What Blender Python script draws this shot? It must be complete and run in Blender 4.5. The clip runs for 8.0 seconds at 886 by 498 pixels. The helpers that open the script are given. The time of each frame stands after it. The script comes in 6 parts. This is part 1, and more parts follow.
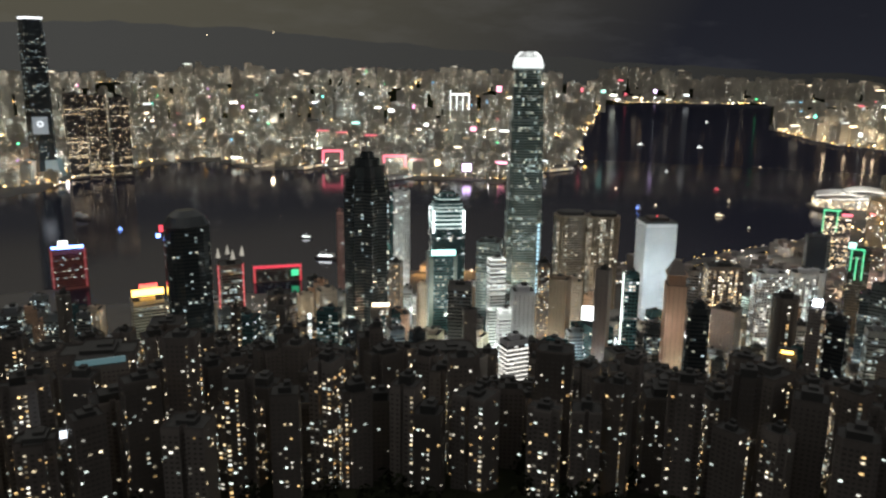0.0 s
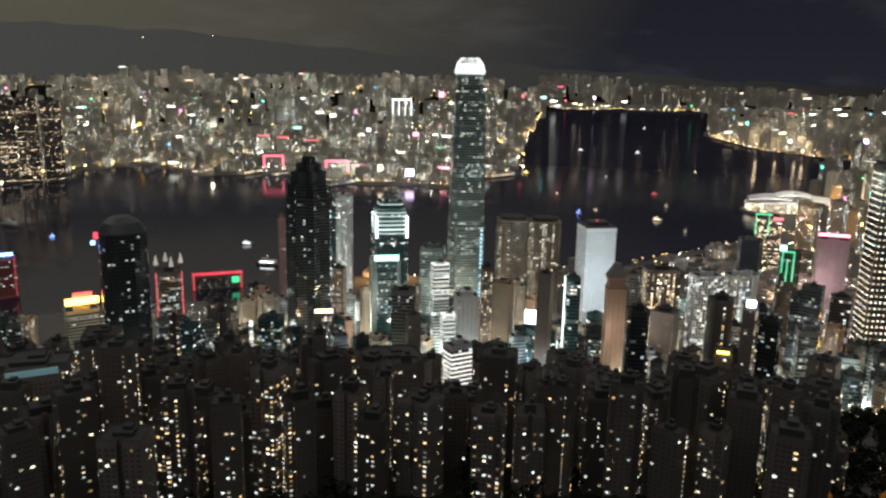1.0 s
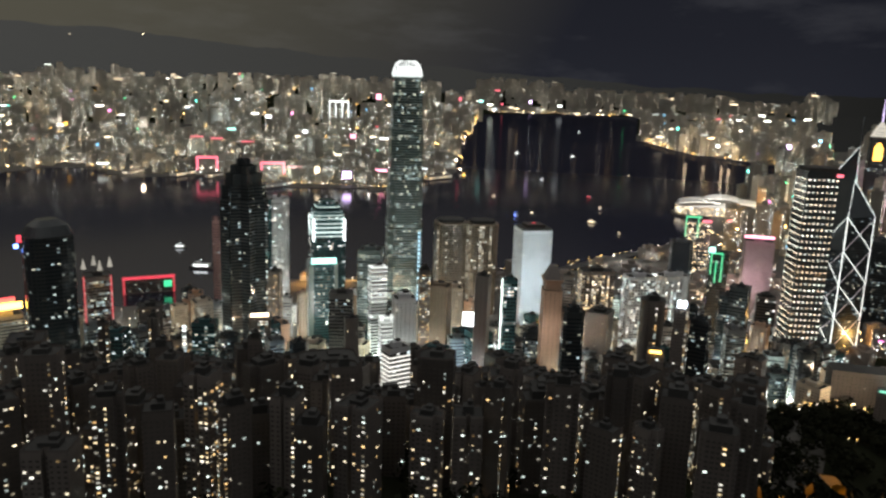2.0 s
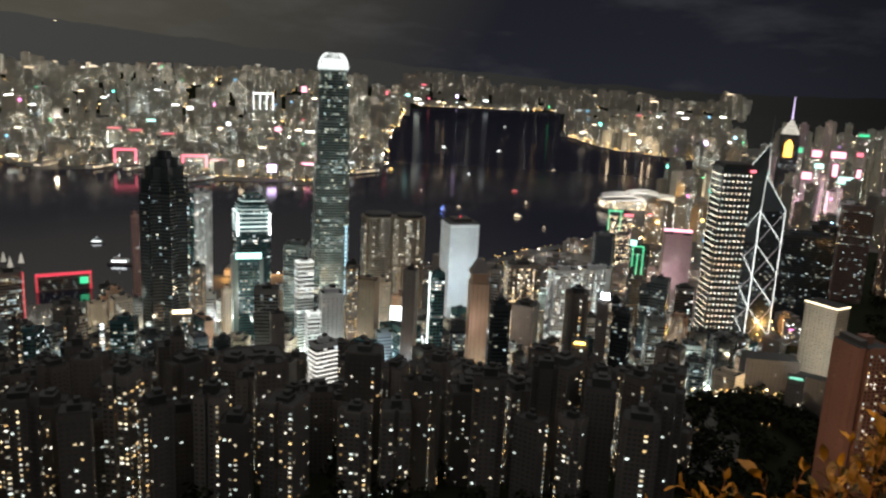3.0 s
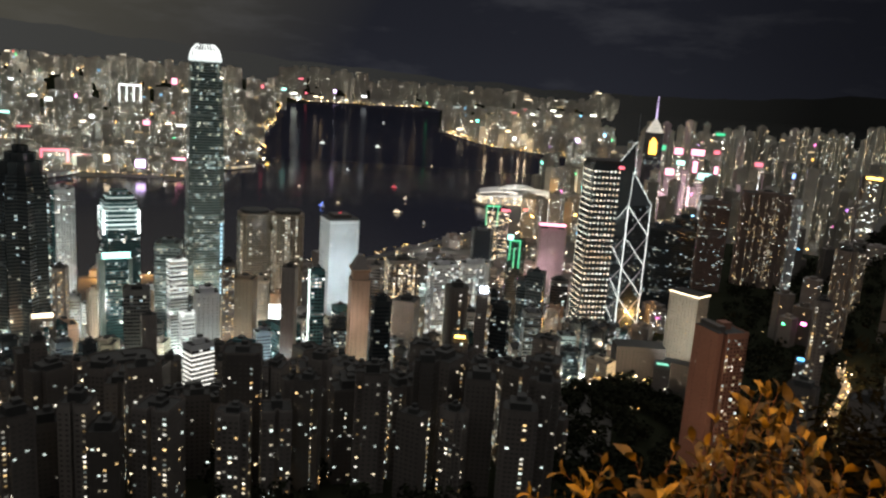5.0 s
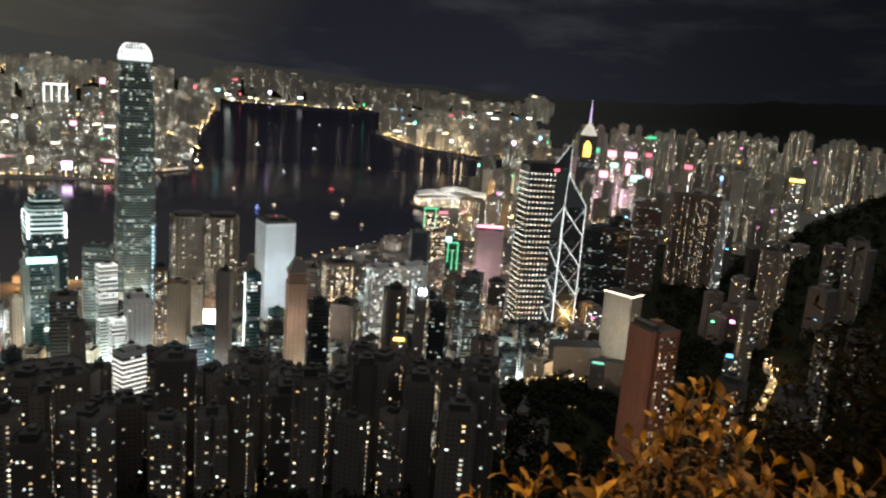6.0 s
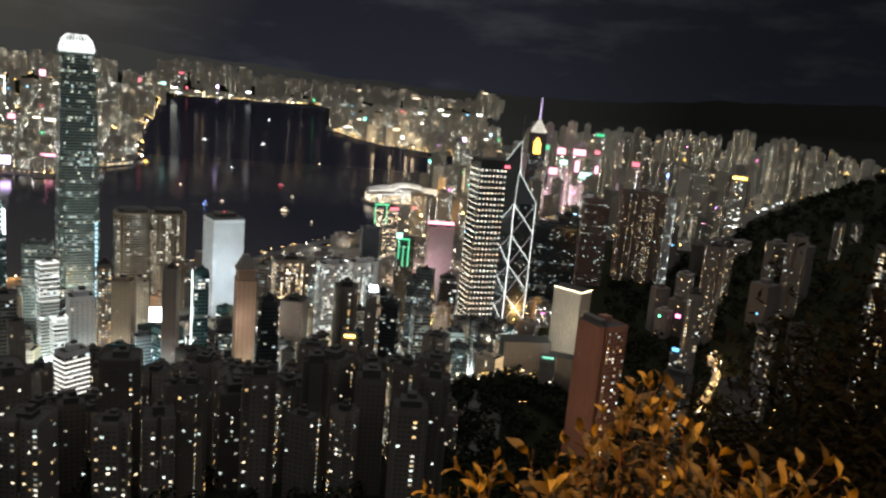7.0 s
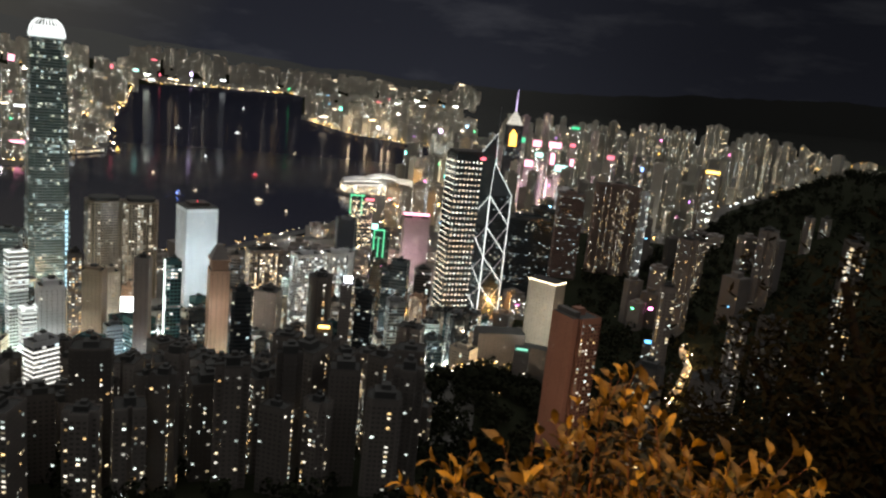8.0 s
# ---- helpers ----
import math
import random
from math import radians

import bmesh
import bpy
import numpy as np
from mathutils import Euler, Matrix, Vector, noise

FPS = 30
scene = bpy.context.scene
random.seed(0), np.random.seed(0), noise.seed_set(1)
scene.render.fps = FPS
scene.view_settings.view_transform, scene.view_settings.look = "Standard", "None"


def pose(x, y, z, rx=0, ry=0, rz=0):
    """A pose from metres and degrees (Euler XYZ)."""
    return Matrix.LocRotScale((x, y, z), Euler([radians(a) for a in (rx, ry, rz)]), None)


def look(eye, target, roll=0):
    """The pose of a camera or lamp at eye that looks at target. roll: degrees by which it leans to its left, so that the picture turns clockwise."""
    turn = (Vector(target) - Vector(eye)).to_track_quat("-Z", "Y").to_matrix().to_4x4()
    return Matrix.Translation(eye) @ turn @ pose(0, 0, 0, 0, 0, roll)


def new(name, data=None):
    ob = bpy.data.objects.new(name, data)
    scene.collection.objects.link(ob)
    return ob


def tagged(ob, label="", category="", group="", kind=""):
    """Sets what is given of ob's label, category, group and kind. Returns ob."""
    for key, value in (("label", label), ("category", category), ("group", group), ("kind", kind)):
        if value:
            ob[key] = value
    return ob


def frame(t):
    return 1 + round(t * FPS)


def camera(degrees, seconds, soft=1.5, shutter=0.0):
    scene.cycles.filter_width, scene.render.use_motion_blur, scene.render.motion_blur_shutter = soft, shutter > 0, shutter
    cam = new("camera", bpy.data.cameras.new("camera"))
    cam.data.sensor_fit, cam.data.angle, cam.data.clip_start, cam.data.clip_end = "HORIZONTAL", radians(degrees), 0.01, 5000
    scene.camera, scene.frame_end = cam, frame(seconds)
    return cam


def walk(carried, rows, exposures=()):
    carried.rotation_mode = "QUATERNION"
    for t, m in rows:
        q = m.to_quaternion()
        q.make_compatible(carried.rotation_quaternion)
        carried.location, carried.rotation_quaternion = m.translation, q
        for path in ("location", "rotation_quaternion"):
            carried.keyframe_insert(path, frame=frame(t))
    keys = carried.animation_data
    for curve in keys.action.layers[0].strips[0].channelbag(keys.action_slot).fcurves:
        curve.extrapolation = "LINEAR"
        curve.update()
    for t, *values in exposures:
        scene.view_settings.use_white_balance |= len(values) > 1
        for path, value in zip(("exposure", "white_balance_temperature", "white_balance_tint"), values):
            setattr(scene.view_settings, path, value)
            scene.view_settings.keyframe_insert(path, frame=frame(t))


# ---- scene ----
# A harbour city at night seen from a hillside path 388 m up.
# x is east, y is north; everything past 3.3 km is drawn in towards the eye along its own line of sight.
EYE = 388.0
cam = camera(58.1, 8.0, soft=2.45, shutter=0.4)
ROWS = [
    (0.0, 76.995, -0.658, -49.724), (0.5, 77.127, -0.887, -51.834), (1.0, 77.429, -1.163, -53.78),
    (1.5, 77.683, -1.515, -55.766), (3.0, 77.525, -2.826, -63.321), (3.5, 77.459, -3.114, -65.555),
    (4.0, 77.553, -3.403, -67.906), (5.5, 77.928, -4.231, -74.017), (6.0, 78.217, -4.485, -76.322),
    (6.5, 78.311, -4.698, -77.88), (7.0, 78.245, -5.113, -79.794), (7.5, 77.981, -5.631, -81.034),
    (8.0, 77.786, -5.906, -81.451)]
walk(cam, [(t, pose(0, 0.0075 * t, EYE, rx, ry, rz)) for t, rx, ry, rz in ROWS], exposures=[(0.0, 1.6), (5.0, 1.6), (8.0, 1.75)])

# ---- sky: a clouded night sky with the city's glow ----
world = bpy.data.worlds.new("night_sky")
scene.world = world
world.use_nodes = True
wn, wl = world.node_tree.nodes, world.node_tree.links
wn.clear()


def wnode(kind, **sets):
    n = wn.new(kind)
    for k, v in sets.items():
        n.inputs[k].default_value = v
    return n


w_out, w_bg, w_tc = wnode("ShaderNodeOutputWorld"), wnode("ShaderNodeBackground"), wnode("ShaderNodeTexCoord")
w_sep = wnode("ShaderNodeSeparateXYZ")
wl.new(w_tc.outputs["Generated"], w_sep.inputs[0])
w_ramp = wnode("ShaderNodeValToRGB")
for pos, col in ((0.0, (0.0056, 0.0060, 0.0082)), (0.05, (0.0048, 0.0051, 0.0071)), (0.14, (0.0040, 0.0043, 0.0060)), (0.30, (0.018, 0.018, 0.0195)), (0.62, (0.115, 0.112, 0.108))):
    el = w_ramp.color_ramp.elements.new(pos) if pos > 0 else w_ramp.color_ramp.elements[0]
    el.position, el.color = pos, (*col, 1)
w_ramp.color_ramp.elements.remove(w_ramp.color_ramp.elements[-1])
wl.new(w_sep.outputs[2], w_ramp.inputs[0])
# brownish glow over the western harbour
w_dot = wn.new("ShaderNodeVectorMath")
w_dot.operation = "DOT_PRODUCT"
w_dot.inputs[1].default_value = (0.28, 0.86, 0.43)
wl.new(w_tc.outputs["Generated"], w_dot.inputs[0])
w_map = wnode("ShaderNodeMapRange", **{"From Min": 0.62, "From Max": 1.0})
wl.new(w_dot.outputs["Value"], w_map.inputs["Value"])
w_stretch = wn.new("ShaderNodeMapping")
w_stretch.inputs["Scale"].default_value = (1.0, 1.0, 4.0)
wl.new(w_tc.outputs["Generated"], w_stretch.inputs[0])
w_noise = wnode("ShaderNodeTexNoise", Scale=4.5, Detail=6.0, Roughness=0.6)
wl.new(w_stretch.outputs[0], w_noise.inputs["Vector"])
w_cloud = wnode("ShaderNodeMapRange", **{"From Min": 0.52, "From Max": 0.8, "To Min": 0.0, "To Max": 1.0})
wl.new(w_noise.outputs["Fac"], w_cloud.inputs["Value"])
w_mix = wn.new("ShaderNodeMix")
w_mix.data_type = "RGBA"
w_mix.blend_type = "ADD"
w_mix.inputs[7].default_value = (0.030, 0.027, 0.016, 1)
wl.new(w_map.outputs[0], w_mix.inputs[0])
wl.new(w_ramp.outputs[0], w_mix.inputs[6])
w_mix2 = wn.new("ShaderNodeMix")
w_mix2.data_type = "RGBA"
w_mix2.blend_type = "ADD"
w_mix2.inputs[7].default_value = (0.009, 0.009, 0.0095, 1)
wl.new(w_cloud.outputs[0], w_mix2.inputs[0])
wl.new(w_mix.outputs[2], w_mix2.inputs[6])
# the sky darkens away from the city, towards the south-east hills
w_away = wn.new("ShaderNodeVectorMath")
w_away.operation = "DOT_PRODUCT"
w_away.inputs[1].default_value = (0.88, -0.47, 0.0)
wl.new(w_tc.outputs["Generated"], w_away.inputs[0])
w_fade = wnode("ShaderNodeMapRange", **{"From Min": 0.80, "From Max": 0.99, "To Min": 1.0, "To Max": 0.42})
w_fade.interpolation_type = "SMOOTHSTEP"
wl.new(w_away.outputs["Value"], w_fade.inputs["Value"])
w_dim = wn.new("ShaderNodeVectorMath")
w_dim.operation = "SCALE"
wl.new(w_mix2.outputs[2], w_dim.inputs[0])
wl.new(w_fade.outputs[0], w_dim.inputs["Scale"])
wl.new(w_dim.outputs[0], w_bg.inputs["Color"])
w_bg.inputs["Strength"].default_value = 1.0
wl.new(w_bg.outputs[0], w_out.inputs[0])


def lamp(name, kind, place, power, color, target=None, size=2.0, spread=60):
    data = bpy.data.lights.new(name, kind)
    data.energy, data.color = power, color
    if kind == "AREA":
        data.size = size
    else:
        data.shadow_soft_size = size
    if kind == "SPOT":
        data.spot_size, data.spot_blend = radians(spread), 0.6
    ob = new(name, data)
    ob.matrix_world = look(place, target) if target else Matrix.Translation(place)
    return ob


SODIUM, WARM, COOL, WHITE = (1.0, 0.47, 0.12), (1.0, 0.78, 0.5), (0.75, 0.92, 1.0), (1.0, 0.95, 0.88)
# the path's own sodium lamp, behind and above the camera
lamp("path_lamp_light", "POINT", (-2.5, 1.2, EYE + 3.2), 560, SODIUM, size=0.15)


# ---- materials ----
def nodes_of(name):
    m = bpy.data.materials.new(name)
    m.use_nodes = True
    return m, m.node_tree.nodes, m.node_tree.links, m.node_tree.nodes["Principled BSDF"]


def surface(name, colour, rough=0.75, metal=0.0, grain=0.4, spots=0.02, vary=0.35, bump=0.3):
    """A weathered surface: fine grain, broad stains, and a shade that differs from thing to thing."""
    m, n, l, b = nodes_of(name)
    tc, info = n.new("ShaderNodeTexCoord"), n.new("ShaderNodeObjectInfo")
    fine, broad = n.new("ShaderNodeTexNoise"), n.new("ShaderNodeTexNoise")
    fine.inputs["Scale"].default_value, fine.inputs["Detail"].default_value = grain, 8
    broad.inputs["Scale"].default_value, broad.inputs["Detail"].default_value = spots, 4
    l.new(tc.outputs["Object"], fine.inputs["Vector"])
    l.new(tc.outputs["Object"], broad.inputs["Vector"])
    add = n.new("ShaderNodeMath")
    add.operation = "MULTIPLY_ADD"
    l.new(fine.outputs["Fac"], add.inputs[0])
    add.inputs[1].default_value = 0.5
    l.new(broad.outputs["Fac"], add.inputs[2])
    shade = n.new("ShaderNodeMapRange")
    shade.inputs["From Min"].default_value, shade.inputs["From Max"].default_value = 0.4, 1.1
    shade.inputs["To Min"].default_value, shade.inputs["To Max"].default_value = 0.7, 1.2
    l.new(add.outputs[0], shade.inputs["Value"])
    own = n.new("ShaderNodeMapRange")
    own.inputs["To Min"].default_value, own.inputs["To Max"].default_value = 1 - vary, 1 + vary
    l.new(info.outputs["Random"], own.inputs["Value"])
    mul = n.new("ShaderNodeMath")
    mul.operation = "MULTIPLY"
    l.new(shade.outputs[0], mul.inputs[0])
    l.new(own.outputs[0], mul.inputs[1])
    hsv = n.new("ShaderNodeHueSaturation")
    hsv.inputs["Color"].default_value = (*colour, 1)
    l.new(mul.outputs[0], hsv.inputs["Value"])
    l.new(hsv.outputs[0], b.inputs["Base Color"])
    b.inputs["Roughness"].default_value, b.inputs["Metallic"].default_value = rough, metal
    if rough >= 0.95:
        b.inputs["Specular IOR Level"].default_value = 0.05
    bm_ = n.new("ShaderNodeBump")
    bm_.inputs["Strength"].default_value = bump
    l.new(fine.outputs["Fac"], bm_.inputs["Height"])
    l.new(bm_.outputs[0], b.inputs["Normal"])
    return m


def glow(name, colour, strength, sampled=False):
    m, n, l, b = nodes_of(name)
    b.inputs["Base Color"].default_value = (0.3, 0.3, 0.3, 1)
    b.inputs["Emission Color"].default_value = (*colour, 1)
    b.inputs["Emission Strength"].default_value = strength
    m.cycles.emission_sampling = "FRONT_BACK" if sampled else "NONE"
    return m


def lit_windows(name, colours, low, high, power=3.0):
    """Rooms with the light on: each pane has its own colour and brightness."""
    m, n, l, b = nodes_of(name)
    geo, info = n.new("ShaderNodeNewGeometry"), n.new("ShaderNodeObjectInfo")
    ramp = n.new("ShaderNodeValToRGB")
    ramp.color_ramp.interpolation = "CONSTANT"
    for i, c in enumerate(colours):
        el_ = ramp.color_ramp.elements[0] if i == 0 else ramp.color_ramp.elements.new(i / len(colours))
        el_.position, el_.color = i / len(colours), (*c, 1)
    ramp.color_ramp.elements.remove(ramp.color_ramp.elements[-1])
    l.new(geo.outputs["Random Per Island"], ramp.inputs[0])
    mul = n.new("ShaderNodeMath")
    mul.operation = "MULTIPLY_ADD"
    l.new(geo.outputs["Random Per Island"], mul.inputs[0])
    mul.inputs[1].default_value = 53.7
    l.new(info.outputs["Random"], mul.inputs[2])
    fr = n.new("ShaderNodeMath")
    fr.operation = "FRACT"
    l.new(mul.outputs[0], fr.inputs[0])
    pw = n.new("ShaderNodeMath")
    pw.operation = "POWER"
    l.new(fr.outputs[0], pw.inputs[0])
    pw.inputs[1].default_value = power
    rng = n.new("ShaderNodeMapRange")
    rng.inputs["To Min"].default_value, rng.inputs["To Max"].default_value = low, high
    l.new(pw.outputs[0], rng.inputs["Value"])
    b.inputs["Base Color"].default_value = (0.05, 0.05, 0.05, 1)
    b.inputs["Roughness"].default_value = 0.2
    l.new(ramp.outputs[0], b.inputs["Emission Color"])
    l.new(rng.outputs[0], b.inputs["Emission Strength"])
    m.cycles.emission_sampling = "NONE"
    return m


CONCRETE = surface("painted_concrete", (0.19, 0.17, 0.155))
CONCRETE_DARK = surface("sooty_concrete", (0.125, 0.110, 0.100))
CREAM = surface("cream_render", (0.62, 0.54, 0.42), vary=0.1)
PEACH = surface("peach_tile", (0.55, 0.36, 0.25), vary=0.1)
BRICK_RED = surface("red_brown_tile", (0.32, 0.15, 0.10), vary=0.1)
WHITE_CLAD = surface("white_cladding", (0.72, 0.74, 0.75), rough=0.5, vary=0.05)
STEEL = surface("steel_cladding", (0.30, 0.33, 0.35), rough=0.35, metal=0.6, vary=0.15)
CURTAIN = surface("curtain_wall_glass", (0.055, 0.065, 0.07), rough=0.12, vary=0.3, bump=0.05)
CURTAIN_TEAL = surface("teal_curtain_wall", (0.06, 0.13, 0.14), rough=0.15, vary=0.2, bump=0.05)
DARK_GLASS = surface("unlit_window_glass", (0.02, 0.024, 0.028), rough=0.08, bump=0.02)
CURTAINED = surface("curtained_window_glass", (0.075, 0.068, 0.062), rough=0.3, bump=0.02)
ROOFING = surface("roof_felt", (0.045, 0.045, 0.043), vary=0.3)
ASPHALT = surface("asphalt", (0.055, 0.055, 0.055), vary=0.05)
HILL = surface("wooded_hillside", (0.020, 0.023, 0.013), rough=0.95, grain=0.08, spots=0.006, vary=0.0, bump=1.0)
URBAN = surface("paved_ground", (0.12, 0.115, 0.105), rough=0.9, grain=0.06, spots=0.004, vary=0.0, bump=0.6)
EAST_WALL = surface("eastern_block_wall", (0.30, 0.29, 0.25), vary=0.4)
FAR_WALL = surface("distant_block_wall", (0.38, 0.36, 0.31), vary=0.25)

WIN_HOME = lit_windows("lit_home_window", [(1, 0.66, 0.28), (1, 0.78, 0.45), (1, 0.92, 0.75), (1, 0.6, 0.24), (0.85, 1, 0.92), (1, 0.8, 0.5), (1, 0.97, 0.85), (1, 0.86, 0.6)], 0.04, 0.9, 2.4)
WIN_OFFICE = lit_windows("lit_office_window", [(0.8, 0.95, 1), (0.9, 1, 0.95), (1, 0.93, 0.78), (0.75, 1, 0.9), (1, 0.98, 0.92)], 0.04, 1.0, 2.4)
WIN_WARM = lit_windows("lit_lobby_window", [(1, 0.78, 0.45), (1, 0.85, 0.6), (1, 0.7, 0.36), (1, 0.92, 0.75)], 0.15, 1.6, 2.0)
WIN_DIM = lit_windows("dim_office_window", [(0.7, 0.85, 0.8), (0.9, 0.9, 0.7), (0.6, 0.8, 0.85)], 0.02, 0.5, 2.5)
WIN_FAR = lit_windows("distant_lights", [(1, 0.84, 0.58), (0.95, 1, 0.85), (0.85, 1, 0.95), (1, 0.68, 0.32), (1, 0.97, 0.85), (0.8, 0.95, 1), (1, 0.84, 0.56), (0.9, 1, 0.85), (1, 0.92, 0.78), (0.95, 1, 0.92)], 0.05, 6.0, 4.2)
WIN_ESTATE = lit_windows("estate_lights", [(1, 0.84, 0.6), (1, 0.92, 0.74), (0.9, 1, 0.88), (1, 0.78, 0.5)], 0.05, 1.9, 2.0)
WIN_EAST = lit_windows("eastern_lights", [(1, 0.74, 0.42), (1, 0.9, 0.7), (0.85, 1, 0.9), (1, 0.66, 0.3), (0.9, 1, 0.95), (1, 0.84, 0.56)], 0.05, 3.4, 3.6)
STREET_GLOW = lit_windows("street_lamp_head", [(1, 0.62, 0.2), (1, 0.7, 0.3), (1, 0.9, 0.7), (1, 0.55, 0.15)], 1.0, 7.0, 2.0)
NEON = lit_windows("neon_sign", [(1, 0.1, 0.12), (0.1, 1, 0.75), (1, 0.2, 0.6), (0.95, 0.95, 1), (0.2, 0.6, 1), (1, 0.5, 0.1), (0.7, 0.3, 1), (0.1, 1, 0.35)], 1.0, 5.0, 1.5)
G_WHITE = glow("white_floodlit_lamp", (0.92, 1.0, 0.98), 1.3)
G_LED = glow("white_led_line", (0.92, 1.0, 0.95), 1.6)
G_RED = glow("red_neon", (1.0, 0.05, 0.08), 0.7)
G_ROSE = glow("rose_neon", (1.0, 0.14, 0.2), 0.8)
G_GREEN = glow("green_neon", (0.05, 0.9, 0.38), 0.38)
G_TEAL = glow("teal_sign", (0.4, 1.0, 0.88), 1.0)
G_GOLD = glow("gold_sign", (1.0, 0.58, 0.10), 2.6)
G_ORANGE = glow("orange_lit_panel", (1.0, 0.45, 0.05), 1.8)
G_BLUE = glow("blue_neon", (0.15, 0.3, 1.0), 3.0)
G_PINK = glow("pink_neon", (1.0, 0.3, 0.45), 1.4)
G_VIOLET = glow("violet_spire_light", (0.75, 0.55, 1.0), 2.5)
G_WARM = glow("warm_lamp", (1.0, 0.8, 0.5), 1.6)

# haze over the ridge is put in as faint emission, stronger northwards
MOUNTAIN_HAZE = glow("mountain_haze_glow", (0.97, 0.97, 0.92), 0.008)
MOUNTAIN_HAZE.node_tree.nodes["Principled BSDF"].inputs["Base Color"].default_value = (0.012, 0.013, 0.012, 1)
MOUNTAIN_HAZE.node_tree.nodes["Principled BSDF"].inputs["Specular IOR Level"].default_value = 0.0
hz_n, hz_l = MOUNTAIN_HAZE.node_tree.nodes, MOUNTAIN_HAZE.node_tree.links
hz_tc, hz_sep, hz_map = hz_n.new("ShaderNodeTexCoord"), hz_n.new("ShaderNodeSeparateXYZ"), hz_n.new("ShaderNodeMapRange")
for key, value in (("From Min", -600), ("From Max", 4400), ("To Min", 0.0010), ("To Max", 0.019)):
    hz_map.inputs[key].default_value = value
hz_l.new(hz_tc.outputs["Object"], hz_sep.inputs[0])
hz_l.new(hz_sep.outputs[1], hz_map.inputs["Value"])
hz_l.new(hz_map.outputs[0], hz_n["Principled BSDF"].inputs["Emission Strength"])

# harbour water: dark, rippled
WATER, n_, l_, b_ = nodes_of("harbour_water")
b_.inputs["Base Color"].default_value = (0.020, 0.022, 0.038, 1)
b_.inputs["IOR"].default_value = 1.33
tc_, no_, bu_ = n_.new("ShaderNodeTexCoord"), n_.new("ShaderNodeTexNoise"), n_.new("ShaderNodeBump")
no_.inputs["Scale"].default_value, no_.inputs["Detail"].default_value = 0.12, 6
bu_.inputs["Strength"].default_value, bu_.inputs["Distance"].default_value = 0.2, 1.0
l_.new(tc_.outputs["Object"], no_.inputs["Vector"])
l_.new(no_.outputs["Fac"], bu_.inputs["Height"])
l_.new(bu_.outputs[0], b_.inputs["Normal"])
# the choppy surface throws back only part of what falls on it
gl_, mx_, out_ = n_.new("ShaderNodeBsdfAnisotropic"), n_.new("ShaderNodeMixShader"), n_["Material Output"]
gl_.inputs["Color"].default_value, gl_.inputs["Roughness"].default_value = (0.92, 0.90, 0.94, 1), 0.12
gl_.distribution = "BECKMANN"
b_.inputs["Specular IOR Level"].default_value = 0.0
b_.inputs["Roughness"].default_value = 1.0
# gloss is cut past 2.6 km, where the drawn-in sheet tilts towards the eye
ln_, ch_ = n_.new("ShaderNodeVectorMath"), n_.new("ShaderNodeMapRange")
ln_.operation = "LENGTH"
l_.new(tc_.outputs["Object"], ln_.inputs[0])
for key, value in (("From Min", 2600), ("From Max", 3600), ("To Min", 0.27), ("To Max", 0.04)):
    ch_.inputs[key].default_value = value
l_.new(ln_.outputs["Value"], ch_.inputs["Value"])
l_.new(ch_.outputs[0], mx_.inputs[0])
l_.new(b_.outputs[0], mx_.inputs[1])
l_.new(gl_.outputs[0], mx_.inputs[2])
l_.new(mx_.outputs[0], out_.inputs["Surface"])


# ---- building tools ----
def drawn_in(x, y, z):
    """Places past 3.3 km come nearer along the line of sight, so that all lies within 4.9 km."""
    r = math.hypot(x, y)
    if r <= 3300:
        return x, y, z
    k = (3300 + 1550 * (1 - math.exp(-(r - 3300) / 1550))) / r
    return x * k, y * k, EYE + (z - EYE) * k


class Build:
    """Collects faces for one mesh."""

    def __init__(self):
        self.v, self.f = [], []

    def face(self, *pts):
        i = len(self.v)
        self.v.extend(pts)
        self.f.append(tuple(range(i, i + len(pts))))

    def prism(self, low, high, z0, z1, cap=True):
        """Between a polygon at z0 and one at z1 (counter-clockwise)."""
        i, n = len(self.v), len(low)
        self.v.extend((x, y, z0) for x, y in low)
        self.v.extend((x, y, z1) for x, y in high)
        for k in range(n):
            j = (k + 1) % n
            self.f.append((i + k, i + j, i + n + j, i + n + k))
        if cap:
            self.f.append(tuple(range(i + n, i + 2 * n)))
            self.f.append(tuple(range(i + n - 1, i - 1, -1)))
        return self

    def box(self, cx, cy, z0, z1, w, d, turn=0.0):
        p = rect(cx, cy, w, d, turn)
        return self.prism(p, p, z0, z1)

    def tube(self, a, b, r, sides=6):
        a, b = Vector(a), Vector(b)
        ax = (b - a).normalized()
        s = ax.cross(Vector((0, 0, 1)) if abs(ax.z) < 0.9 else Vector((1, 0, 0))).normalized()
        t = ax.cross(s)
        i = len(self.v)
        for p in (a, b):
            for k in range(sides):
                an = 2 * math.pi * k / sides
                self.v.append(tuple(p + r * (math.cos(an) * s + math.sin(an) * t)))
        for k in range(sides):
            j = (k + 1) % sides
            self.f.append((i + k, i + j, i + sides + j, i + sides + k))
        self.f.append(tuple(range(i + sides - 1, i - 1, -1)))
        self.f.append(tuple(range(i + sides, i + 2 * sides)))
        return self

    def mesh(self, name, mat, far=False, base=(0, 0, 0)):
        me = bpy.data.meshes.new(name)
        v = [drawn_in(*p) for p in self.v] if far else self.v
        if base != (0, 0, 0):
            v = [(x - base[0], y - base[1], z - base[2]) for x, y, z in v]
        me.from_pydata(v, [], self.f)
        me.materials.append(mat)
        return me


